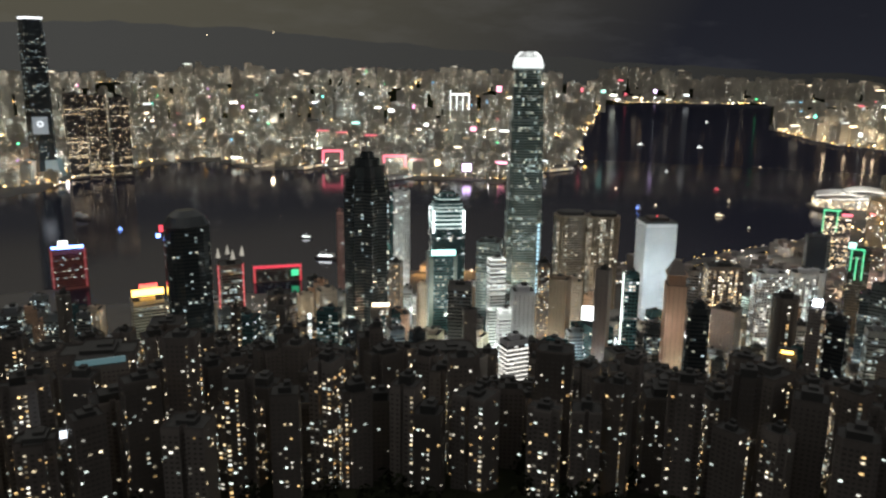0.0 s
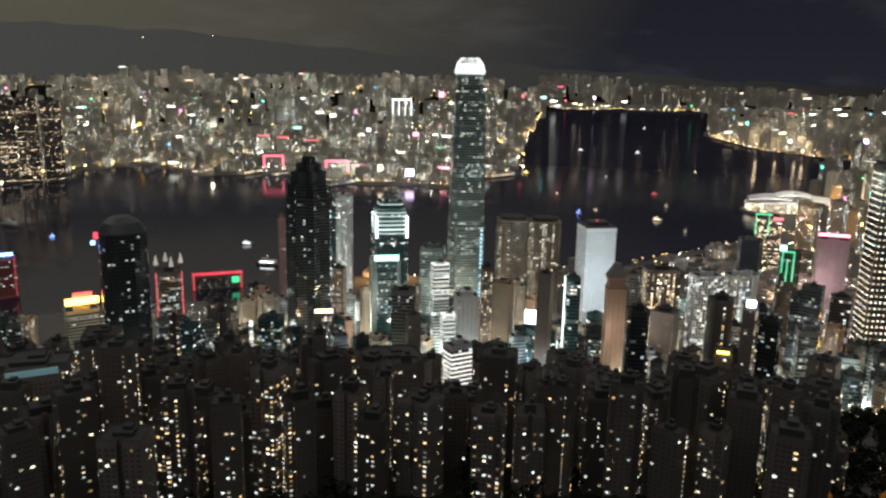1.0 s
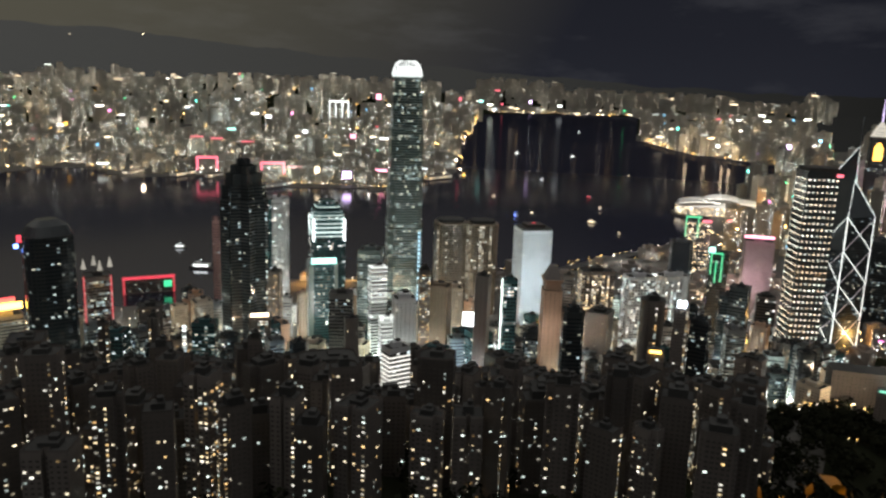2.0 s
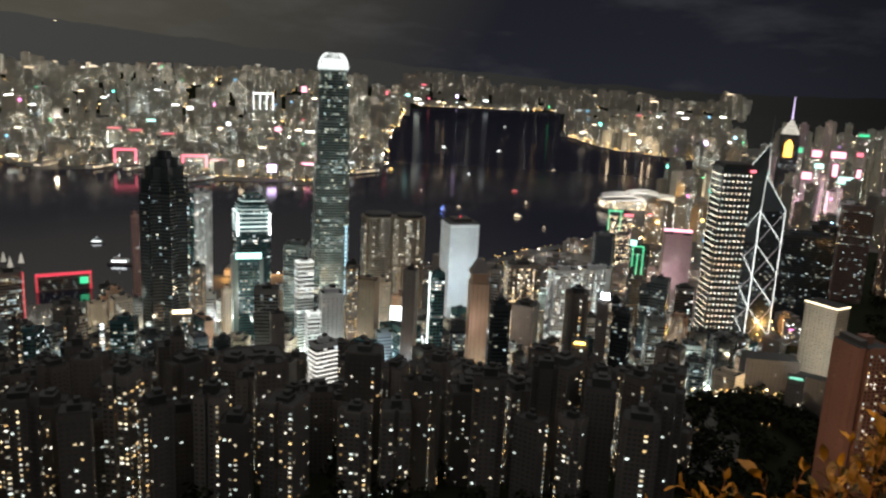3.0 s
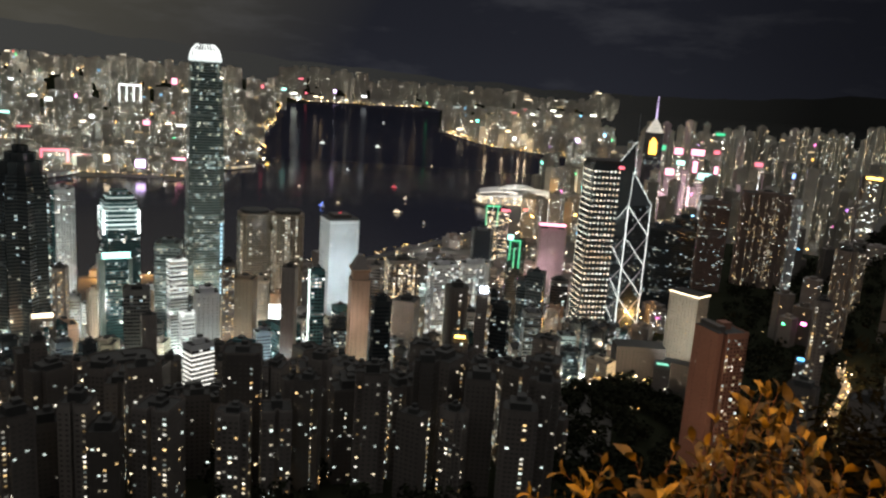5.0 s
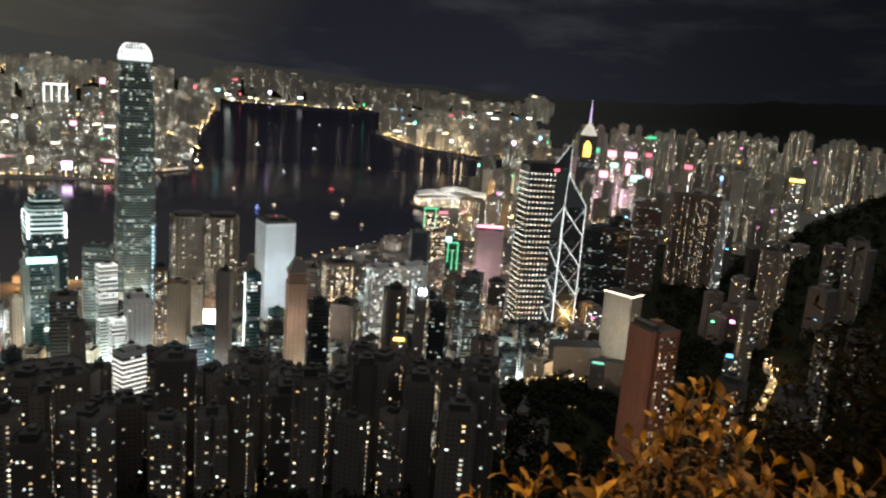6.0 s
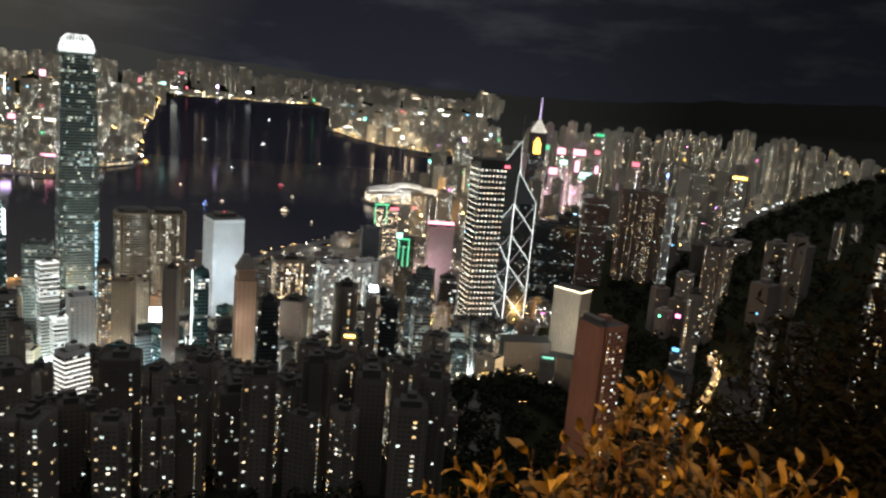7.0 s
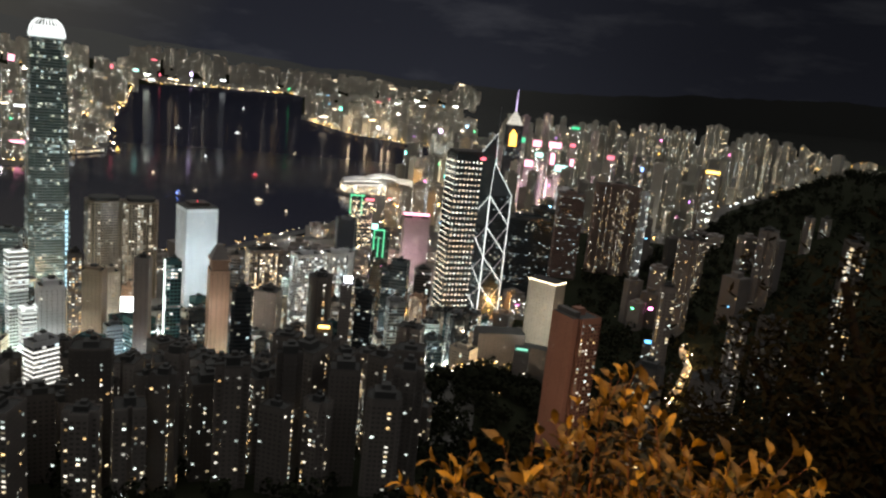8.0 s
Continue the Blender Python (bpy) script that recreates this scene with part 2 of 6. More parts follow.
def rect(cx, cy, w, d, turn=0.0):
    c, s = math.cos(turn), math.sin(turn)
    return [(cx + c * x - s * y, cy + s * x + c * y) for x, y in ((-w / 2, -d / 2), (w / 2, -d / 2), (w / 2, d / 2), (-w / 2, d / 2))]


def shaped(kind, cx, cy, w, d, turn):
    """Footprints: plain, with cut corners, cross-shaped, rounded."""
    if kind == "cross":
        a, b = 0.5, 0.26
        p = [(-b, -a), (b, -a), (b, -b), (a, -b), (a, b), (b, b), (b, a), (-b, a), (-b, b), (-a, b), (-a, -b), (-b, -b)]
    elif kind == "cut":
        a, b = 0.5, 0.36
        p = [(-b, -a), (b, -a), (a, -b), (a, b), (b, a), (-b, a), (-a, b), (-a, -b)]
    elif kind == "slot":
        a, b = 0.5, 0.07
        p = [(-a, -a), (-b, -a), (-b, -0.3), (b, -0.3), (b, -a), (a, -a), (a, a), (b, a), (b, 0.3), (-b, 0.3), (-b, a), (-a, a)]
    elif kind == "round":
        p = [(0.5 * abs(math.cos(q)) ** 0.6 * math.copysign(1, math.cos(q)), 0.5 * abs(math.sin(q)) ** 0.6 * math.copysign(1, math.sin(q)))
             for q in (2 * math.pi * (k + 0.5) / 20 for k in range(20))]
    else:
        p = [(-0.5, -0.5), (0.5, -0.5), (0.5, 0.5), (-0.5, 0.5)]
    c, s = math.cos(turn), math.sin(turn)
    return [(cx + c * x * w - s * y * d, cy + s * x * w + c * y * d) for x, y in p]


def part(name, built, mat, parent, label="", kind="", far=False):
    base = tuple(parent.matrix_world.translation) if parent else (0, 0, 0)
    me = built.mesh(name, mat, far, base)
    ob = new(name, me)
    ob.parent = parent
    return tagged(ob, label, kind=kind)


def thing(name, place, label, category, group="", kind=""):
    ob = new(name)
    ob.empty_display_size = 1
    ob.location = place
    ob.matrix_world = Matrix.Translation(place)
    return tagged(ob, label, category, group, kind)


rng = random.Random(7)


def panes(poly, z0, z1, floor, bay, wide, tall, lit, dark, chance, rows=False, proud=0.25, strips=0.0, keep_dark=True):
    """Windows in storeys and bays over all sides of a footprint; lit ones and dark ones are kept apart."""
    n = len(poly)
    storeys = max(1, int((z1 - z0) / floor))
    row_on = [rng.random() for _ in range(storeys)]
    for k in range(n):
        (ax, ay), (bx, by) = poly[k], poly[(k + 1) % n]
        length = math.hypot(bx - ax, by - ay)
        cols = int(length / bay)
        if cols < 1:
            continue
        ux, uy = (bx - ax) / length, (by - ay) / length
        nx, ny = uy * proud, -ux * proud
        for c in range(cols):
            m = (c + 0.5) / cols * length
            half = wide * 0.5 * rng.choice((0.7, 1.0, 1.0, 1.25)) if wide < 1.6 else wide * 0.5
            x0, y0 = ax + ux * (m - half) + nx, ay + uy * (m - half) + ny
            x1, y1 = ax + ux * (m + half) + nx, ay + uy * (m + half) + ny
            strip = rng.random() < strips
            col_p = chance * rng.choice((0.3, 0.7, 1.0, 1.6))
            for s in range(storeys):
                if rows:
                    on = rng.random() < (0.6 if row_on[s] < chance else 0.08)
                else:
                    on = rng.random() < (0.75 if strip else col_p)
                if not on and not keep_dark:
                    continue
                za = z0 + s * floor + (floor - tall) * 0.5
                (lit if on else dark).face((x0, y0, za), (x1, y1, za), (x1, y1, za + tall), (x0, y0, za + tall))


def tower(name, label, x, y, z0, z1, w, d, turn=0.0, plan="plain", wall=CONCRETE, style="home", chance=0.15, group="", strips=0.12, crown=True, pane=None):
    """A high-rise: walls with storeys of windows, a parapet, and plant on the roof."""
    top = thing(name, (x, y, z0), label, "building", group)
    hgt, tank = rng.uniform(2.5, 6), rng.uniform(1.5, 3)
    if crown:
        z1 -= hgt + tank
    poly = shaped(plan, x, y, w, d, turn)
    body = Build().prism(poly, poly, z0 - 6, z1)
    if style == "home":
        floor, bay, wide, tall, rows, mat = 3.1, 2.8, 1.55, 1.25, False, WIN_HOME
    elif style == "office":
        floor, bay, wide, tall, rows, mat = 4.0, 3.2, 2.7, 1.9, True, WIN_OFFICE
    elif style == "dots":
        floor, bay, wide, tall, rows, mat = 3.4, 4.0, 1.0, 1.0, False, WIN_HOME
    elif style == "grid":
        floor, bay, wide, tall, rows, mat = 3.8, 3.4, 2.0, 2.0, False, WIN_OFFICE
    else:
        floor, bay, wide, tall, rows, mat = 4.0, 3.0, 2.6, 1.6, True, WIN_DIM
    lit, dark = Build(), Build()
    panes(poly, z0, z1 - 1.5, floor, bay, wide, tall, lit, dark, chance, rows, strips=strips)
    shell = part("wall", body, wall, top)
    shell.data.materials.append(ROOFING)
    shell.data.polygons[len(poly)].material_index = 1
    if lit.f:
        part("lit_glazing", lit, pane or mat, top, "lit panes of glass", "stuff")
    if dark.f:
        part("dark_glazing", dark, CURTAINED if style in ("home", "dots") else DARK_GLASS, top, "unlit panes of glass", "stuff")
    if crown:
        inner = shaped(plan, x, y, w * 0.97, d * 0.97, turn)
        part("parapet", Build().prism(poly, poly, z1, z1 + 1.3, cap=False).prism(inner[::-1], inner[::-1], z1, z1 + 1.3, cap=False), wall, top)
        k = rng.uniform(0.35, 0.6)
        part("roof_plant", Build().box(x, y, z1, z1 + hgt, w * k, d * k, turn), ROOFING if wall in (CONCRETE, CONCRETE_DARK) else wall, top)
        part("water_tank", Build().box(x + w * 0.1, y, z1 + hgt, z1 + hgt + tank, w * k * 0.45, d * k * 0.6, turn), ROOFING, top)
    return top


def polar(az, r):
    return r * math.sin(radians(az)), r * math.cos(radians(az))


def facing(az, extra=0.0):
    """The turn that sets a building square to somebody looking along az."""
    return -radians(az) + radians(extra)


# ---- ground ----
NEAR_SHORE = [(0, 1350), (21, 1440), (36, 1400), (48, 1440), (54, 1500), (63, 1560), (67, 1640), (70, 1740), (73.3, 1880), (75, 1980), (76.2, 2200), (77, 2480), (78.7, 3000), (80.3, 3500), (82.4, 4300), (83, 9900), (180, 9900), (360, 1350)]
FAR_SHORE = [(0, 2500), (20.5, 2610), (23, 2672), (24.8, 3014), (27.2, 3080), (30.8, 3284), (33.8, 3344), (36.5, 3016), (42.8, 2971), (46, 2745), (51.7, 2708), (54.1, 2683), (56.5, 2900), (57.9, 3067), (59.2, 3252), (59.6, 5000), (60.1, 5662), (60.7, 8575), (65.2, 9200), (71.8, 9500), (72.0, 5644), (75.3, 4764), (79.4, 4452), (82.2, 4222), (82.4, 4200), (360, 4200)]
# how high the far city reaches over the level of the eye, by bearing
KOW_CEIL = [(0, -0.9), (22, -0.8), (31, -0.75), (32.4, 0.0), (36.5, -0.05), (38, -0.5), (41, -0.5), (44.4, -0.2), (48, -0.5), (51.9, 0.0), (54, 0.0), (58, -0.1), (60, -0.3), (62.3, 0.0), (66, -0.3), (69, -0.7), (76, -0.7), (80, -1.1), (82.3, -1.0), (82.6, -0.35), (84.3, -0.4), (84.6, -1.2), (89, -1.7), (94, -1.9), (97, -1.75), (100.3, -1.25), (102.8, -1.3), (104.5, -1.8), (107, -2.3), (112, -2.8), (360, -2)]
PROFILE = [(0, 386.3), (6, 384.0), (15, 376), (60, 345), (150, 285), (300, 188), (450, 130), (600, 94), (800, 50), (1000, 16), (1150, 6), (99999, 5)]


def between(table, q):
    for (a, u), (b, v) in zip(table, table[1:]):
        if q <= b:
            return u + (v - u) * (q - a) / (b - a)
    return table[-1][1]


def ground(az, r):
    """Height of the land, or -8 where the harbour is."""
    if NEAR_SHORE and between(NEAR_SHORE, az) < r < between(FAR_SHORE, az):
        return -8.0
    z = between(PROFILE, r)
    if 83 < az < 300:
        # the spur that runs east from the peak, and the hills behind the eastern districts
        k = min(1.0, max(0.0, (az - 100) / 9)) ** 0.6 if az < 180 else max(0.0, min(1.0, (300 - az) / 60))
        z += k * between([(0, 0), (150, 10), (700, 45), (1300, 110), (1800, 260), (2200, 250), (3000, 90), (99999, 60)], r)
        z = min(z, max(386, 386 + (k - 0.5) * 60))
        z += min(1.0, max(0.0, (az - 84) / 8)) * between([(0, 0), (3200, 0), (4500, 40), (6000, 40), (8000, 40), (99999, 40)], r)
    # the park knoll below the government block
    if 81.5 < az < 93.5 and 660 < r < 940:
        z += 34 * (1 - ((az - 87.5) / 6) ** 2) * (1 - ((r - 800) / 140) ** 2)
    if az < 72 and r > 5200:
        z += between([(0, 0), (5200, 0), (6800, 60), (8600, 320), (11000, 330), (99999, 330)], r) * (0.85 + 0.15 * math.sin(az * 0.31) + 0.05 * math.sin(az * 0.9 + 1)) * min(1, max(0, (62 - az) / 8))
    if 60 < az < 84 and r > 9300:
        z += between([(0, 0), (9450, 0), (10900, 320), (99999, 320)], r) * (0.8 + 0.1 * math.sin(az * 0.5))
    if az < 84 and r > 5200:
        z = min(z, EYE + r * math.tan(radians(between(KOW_CEIL, az) - 0.6)))
    return z


def ground_at(x, y):
    return ground(math.degrees(math.atan2(x, y)) % 360, math.hypot(x, y))


def build_ground():
    """One sheet from the camera's feet to the horizon, on rings that widen with distance."""
    radii = [0] + [1.5 * 1.1 ** k for k in range(76)]
    while radii[-1] < 12500:
        radii.append(radii[-1] * 1.025)
    azs = [10 + 0.4 * k for k in range(275)] + [120 + 4 * k for k in range(1, 63)]
    b = Build()
    m = len(azs)
    for i, r in enumerate(radii):
        for az in azs:
            x, y = polar(az, r)
            z = ground(az % 360, r)
            if z > 8:
                z += noise.noise(Vector((x * 0.02, y * 0.02, 0))) * min(8, r * 0.02)
            b.v.append((x, y, z))
    for i in range(len(radii) - 1):
        for j in range(m):
            q = (j + 1) % m
            b.f.append((i * m + j, (i + 1) * m + j, (i + 1) * m + q, i * m + q))
    ob = new("ground", b.mesh("ground", URBAN, far=True))
    ob.data.materials.append(HILL)
    ob.data.materials.append(MOUNTAIN_HAZE)
    for p in ob.data.polygons:
        c = p.center
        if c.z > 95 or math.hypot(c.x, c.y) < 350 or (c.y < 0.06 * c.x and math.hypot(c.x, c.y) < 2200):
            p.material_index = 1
        # the far eastern land takes the same haze glow
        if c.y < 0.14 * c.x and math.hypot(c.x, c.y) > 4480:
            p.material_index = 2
        p.use_smooth = True
    tagged(ob, "dark wooded hillside running down to paved city ground", "ground", kind="structure")
    w = Build()
    wr = [900 * 1.08 ** k for k in range(35)]
    wa = [10 + 1.0 * k for k in range(100)]
    for r in wr:
        for az in wa:
            w.v.append((*polar(az, r), 0.0))
    for i in range(len(wr) - 1):
        for j in range(len(wa) - 1):
            w.f.append((i * 100 + j, (i + 1) * 100 + j, (i + 1) * 100 + j + 1, i * 100 + j + 1))
    ob = new("water", w.mesh("water", WATER, far=True))
    for p in ob.data.polygons:
        p.use_smooth = True
    tagged(ob, "dark rippled harbour water reflecting the city lights", "water", kind="structure")


build_ground()


# ---- landmark towers ----
TAKEN = []  # footprints in use: x, y, radius


def reserve(x, y, radius):
    TAKEN.append((x, y, radius))


def free(x, y, radius):
    return all((x - a) ** 2 + (y - b) ** 2 > (radius + c) ** 2 for a, b, c in TAKEN)


PALE_GLASS = surface("pale_green_glass_cladding", (0.20, 0.25, 0.24), rough=0.3, vary=0.02, bump=0.1)
WIN_TALL = lit_windows("tall_tower_window", [(0.75, 0.95, 0.85), (0.95, 1, 0.75), (0.6, 0.8, 0.8), (0.9, 0.95, 0.8)], 0.01, 0.42, 2.6)
TALL_GLASS = surface("tall_tower_glass", (0.06, 0.09, 0.085), rough=0.15, vary=0.0, bump=0.02)
CROWN_FIN = glow("crown_fin_light", (0.95, 1.0, 0.97), 0.42)


def tall_finance_tower():
    x, y = 1082, 739
    reserve(x, y, 45)
    turn = facing(55.7, 8)
    t = thing("office_tower", (x, y, 5), "tall steel and glass skyscraper with a glowing white crown", "building")
    steps = [(5, 150, 56), (150, 235, 54), (235, 305, 51), (305, 360, 47), (360, 384, 42)]
    body, lit, dark = Build(), Build(), Build()
    for z0, z1, w in steps:
        p = shaped("cut", x, y, w, w, turn)
        part("tower_tier", Build().prism(p, p, z0, z1), PALE_GLASS, t)
        panes(p, z0, z1, 4.2, 3.0, 2.6, 2.3, lit, dark, 0.4, rows=True)
    part("lit_glazing", lit, WIN_TALL, t, "rows of dimly lit office panes", "stuff")
    part("dark_glazing", dark, TALL_GLASS, t, "unlit panes of glass", "stuff")
    # blue-white lit corner strip on the harbour-facing shaft
    p = shaped("cut", x, y, 57.4, 57.4, turn)
    for k in (1,):
        (ax, ay), (bx, by) = p[k], p[(k + 1) % 8]
        s = Build()
        for j in range(18):
            z = 20 + j * 7.0
            if rng.random() < 0.8:
                s.face((ax, ay, z), (ax + (bx - ax) * 0.5, ay + (by - ay) * 0.5, z), (ax + (bx - ax) * 0.5, ay + (by - ay) * 0.5, z + 4.5), (ax, ay, z + 4.5))
        part("corner_glazing", s, glow("blue_white_corner", (0.45, 0.8, 1.0), 0.5), t, "blue-white lit corner panes", "stuff")
    base = Build()
    p0, p1 = shaped("cut", x, y, 44, 44, turn), shaped("cut", x, y, 46, 46, turn)
    base.prism(p0, p1, 384, 390)
    part("crown_band", base, glow("crown_band_light", (0.9, 1.0, 0.97), 0.35), t, "floodlit crown band")
    # curved claws leaning inward
    for k in range(28):
        q = 2 * math.pi * k / 28
        c, s = math.cos(q), math.sin(q)
        m = max(abs(c), abs(s))
        rad = 21.0 * min(1 / m, 1.15)
        c2, s2 = math.cos(q + turn), math.sin(q + turn)
        f = Build()
        prev = None
        for z, g in ((384, 1.03), (391, 1.05), (397, 1.0), (402, 0.9), (406.5, 0.74), (409.5, 0.55)):
            pt = (x + c2 * rad * g, y + s2 * rad * g, z)
            if prev:
                f.tube(prev, pt, 0.62, 5)
            prev = pt
        part("crown_fin", f, CROWN_FIN, t)
    core = Build().prism(shaped("round", x, y, 37, 37, turn), shaped("round", x, y, 29, 29, turn), 390, 401)
    part("crown_core", core, glow("crown_core_light", (0.95, 1.0, 0.97), 0.28), t, "white-lit drum inside the crown")


tall_finance_tower()


def short_finance_tower():
    x, y = polar(50.12, 1380)
    reserve(x, y, 45)
    turn = facing(50, 8)
    t = thing("office_tower", (x, y, 5), "stepped office tower with white floodlit upper storeys", "building")
    body, lit, dark = Build(), Build(), Build()
    for z0, z1, w in ((5, 118, 58), (118, 142, 56), (142, 156, 50), (156, 166, 40), (166, 172, 26)):
        p = shaped("cut", x, y, w, w, turn)
        part("tower_tier", Build().prism(p, p, z0, z1), CURTAIN_TEAL, t)
        panes(p, z0, min(z1, 118), 4.2, 3.0, 2.6, 2.3, lit, dark, 0.35, rows=True)
    part("lit_glazing", lit, WIN_OFFICE, t, "rows of lit office panes", "stuff")
    part("dark_glazing", dark, DARK_GLASS, t, "unlit panes of glass", "stuff")
    for z0, w, hh in ((112, 59, 1.6), (118, 58, 3.0), (126, 57, 2.4), (133, 57, 2.4), (140, 56, 2.6), (147, 51, 2.0), (153, 50, 1.6), (161, 41, 1.4)):
        p = shaped("cut", x, y, w, w, turn)
        part("light_band", Build().prism(p, p, z0, z0 + hh), glow("tier_light", (0.75, 1.0, 0.95), rng.uniform(0.12, 0.5)), t, "white-lit storey band")
    for sx in (-1, 1):
        for z0, z1 in ((104, 122), (124, 142)):
            q = rect(x, y, 59, 59, turn)
            for k in range(4):
                ax, ay = q[k]
                part("corner_light", Build().box(ax * 1 + (x - ax) * 0.1, ay + (y - ay) * 0.1, z0, z1, 3, 3, turn), G_WHITE, t) if sx > 0 else None


short_finance_tower()


def teal_sign_tower():
    x, y = polar(49.81, 1100)
    reserve(x, y, 36)
    turn = facing(49.8, 6)
    t = tower("office_tower", "pale glass office tower with a teal-white rooftop sign", x, y, 8, 134, 30, 36, turn, "plain", CURTAIN_TEAL, "office", 0.45, pane=WIN_DIM)
    s = Build()
    c, sn = math.cos(turn), math.sin(turn)
    s.box(x + sn * 18.6, y - c * 18.6, 129, 137, 34, 0.8, turn)
    part("rooftop_sign", s, G_TEAL, t, "glowing teal-white sign board")
    # pale pillars at both ends
    for sd, w in ((-17.5, 7), (17, 5)):
        part("end_pillar", Build().box(x + c * sd + sn * 1.5, y + sn * sd - c * 1.5, 8, 128, w, 36, turn), PALE_GLASS, t, "pale clad end pillar")


teal_sign_tower()


def harbour_supertall():
    x, y = 1189, 2776
    t = thing("supertall_tower", (x, y, 5), "very tall dark glass skyscraper over the far shore", "building")
    turn = facing(23.2, 20)
    body, lit, dark = Build(), Build(), Build()
    for z0, z1, w0, w1 in ((5, 60, 86, 72), (60, 430, 72, 66), (430, 520, 66, 58)):
        a, b = shaped("cut", x, y, w0, w0, turn), shaped("cut", x, y, w1, w1, turn)
        part("tower_tier", Build().prism(a, b, z0, z1), CURTAIN, t)
        if z0 > 5:
            n = int((z1 - z0) / 60) + 1
            for k in range(n):
                u0 = z0 + (z1 - z0) * k / n
                wm = w0 + (w1 - w0) * k / n
                panes(shaped("cut", x, y, wm + 0.4, wm + 0.4, turn), u0, u0 + (z1 - z0) / n, 6, 6, 5, 2.0, lit, dark, 0.3, rows=True, keep_dark=False, proud=0.6)
    part("lit_glazing", lit, WIN_DIM, t, "scattered rows of lit panes", "stuff")
    part("crown_light", Build().prism(shaped("cut", x, y, 61, 61, turn), shaped("cut", x, y, 61, 61, turn), 518, 524), glow("crown_line", (0.9, 0.95, 1), 0.8), t, "white-lit roof line")
    # light screen with a ring drawn on it, and a glowing glass podium
    f = facing(23.2)
    c, s = math.cos(f), math.sin(f)
    sx, sy = x + s * 42, y - c * 42
    part("screen", Build().box(sx, sy, 148, 205, 46, 1, f), glow("media_screen", (0.7, 0.85, 0.95), 0.08), t, "grey-white light screen")
    ring = Build()
    for k in range(16):
        a, b = 2 * math.pi * k / 16, 2 * math.pi * (k + 1) / 16
        p = [(sx + s * 1.2 + c * q * math.cos(w), sy - c * 1.2 + s * q * math.cos(w), 182 + q * math.sin(w)) for q, w in ((6, a), (10, a), (10, b), (6, b))]
        ring.face(*p)
    part("screen_ring", ring, glow("screen_ring_light", (0.9, 0.95, 1), 0.5), t, "white ring on the screen")
    part("podium", Build().prism(shaped("cut", x, y, 130, 90, f), shaped("cut", x, y, 110, 74, f), 3, 60), glow("podium_glass", (0.25, 0.75, 0.85), 0.035), t, "teal-lit glass podium")


harbour_supertall()


def star_tower():
    """A dark tower whose plan is two squares turned on each other, with a stepped top and mast."""
    x, y = polar(44.35, 1050)
    reserve(x, y, 42)
    turn = facing(44.3, 10)
    t = thing("office_tower", (x, y, 10), "unlit dark glass tower with stepped top and mast", "building")
    body, lit, dark = Build(), Build(), Build()
    for z0, z1, w in ((5, 225, 44), (225, 243, 40), (243, 258, 33), (258, 268, 24), (268, 276, 13)):
        for k in (0, math.pi / 4):
            p = rect(x, y, w, w, turn + k)
            part("tower_tier", Build().prism(p, p, z0, z1), CURTAIN, t)
            if z1 <= 243:
                panes(p, z0, z1, 4.2, 3.0, 2.7, 2.0, lit, dark, 0.05, rows=False)
    part("lit_glazing", lit, WIN_DIM, t, "a few lit panes", "stuff")
    part("dark_glazing", dark, DARK_GLASS, t, "unlit panes of glass", "stuff")
    part("mast", Build().tube((x, y, 276), (x, y, 292), 0.8), STEEL, t)
    # lit vertical fins on the side facing the harbour
    c, s = math.cos(turn), math.sin(turn)
    st = Build()
    for k in range(26):
        if rng.random() < 0.75:
            z = 30 + k * 7
            st.box(x + c * 24 + s * 18, y + s * 24 - c * 18, z, z + 3.2, 1.2, 5, turn)
    part("stair_glazing", st, WIN_DIM, t, "a column of lit stair windows", "stuff")


star_tower()


WIN_PAIR = lit_windows("paired_tower_window", [(1, 0.86, 0.62), (1, 0.9, 0.72), (0.95, 1, 0.85)], 0.06, 0.75, 2.2)


def exchange_towers():
    for az, w in ((59.1, 53), (61.4, 51)):
        x, y = polar(az, 1280)
        reserve(x, y, 34)
        turn = facing(az, 12)
        t = thing("office_tower", (x, y, 5), "rounded brown granite office tower with warm-lit window strips", "building", "paired harbourfront towers")
        p = shaped("round", x, y, w, 44, turn)
        part("wall", Build().prism(p, p, 0, 157), surface("brown_granite", (0.22, 0.175, 0.125), rough=0.4), t)
        lit, dark = Build(), Build()
        panes(p, 10, 155, 3.9, 3.4, 2.6, 1.7, lit, dark, 0.08, rows=False, strips=0.22)
        part("lit_glazing", lit, WIN_PAIR, t, "warm-lit panes", "stuff")
        part("dark_glazing", dark, DARK_GLASS, t, "unlit panes of glass", "stuff")
        q = shaped("round", x, y, w * 0.8, 34, turn)
        part("roof_plant", Build().prism(q, q, 157, 162), ROOFING, t)


exchange_towers()


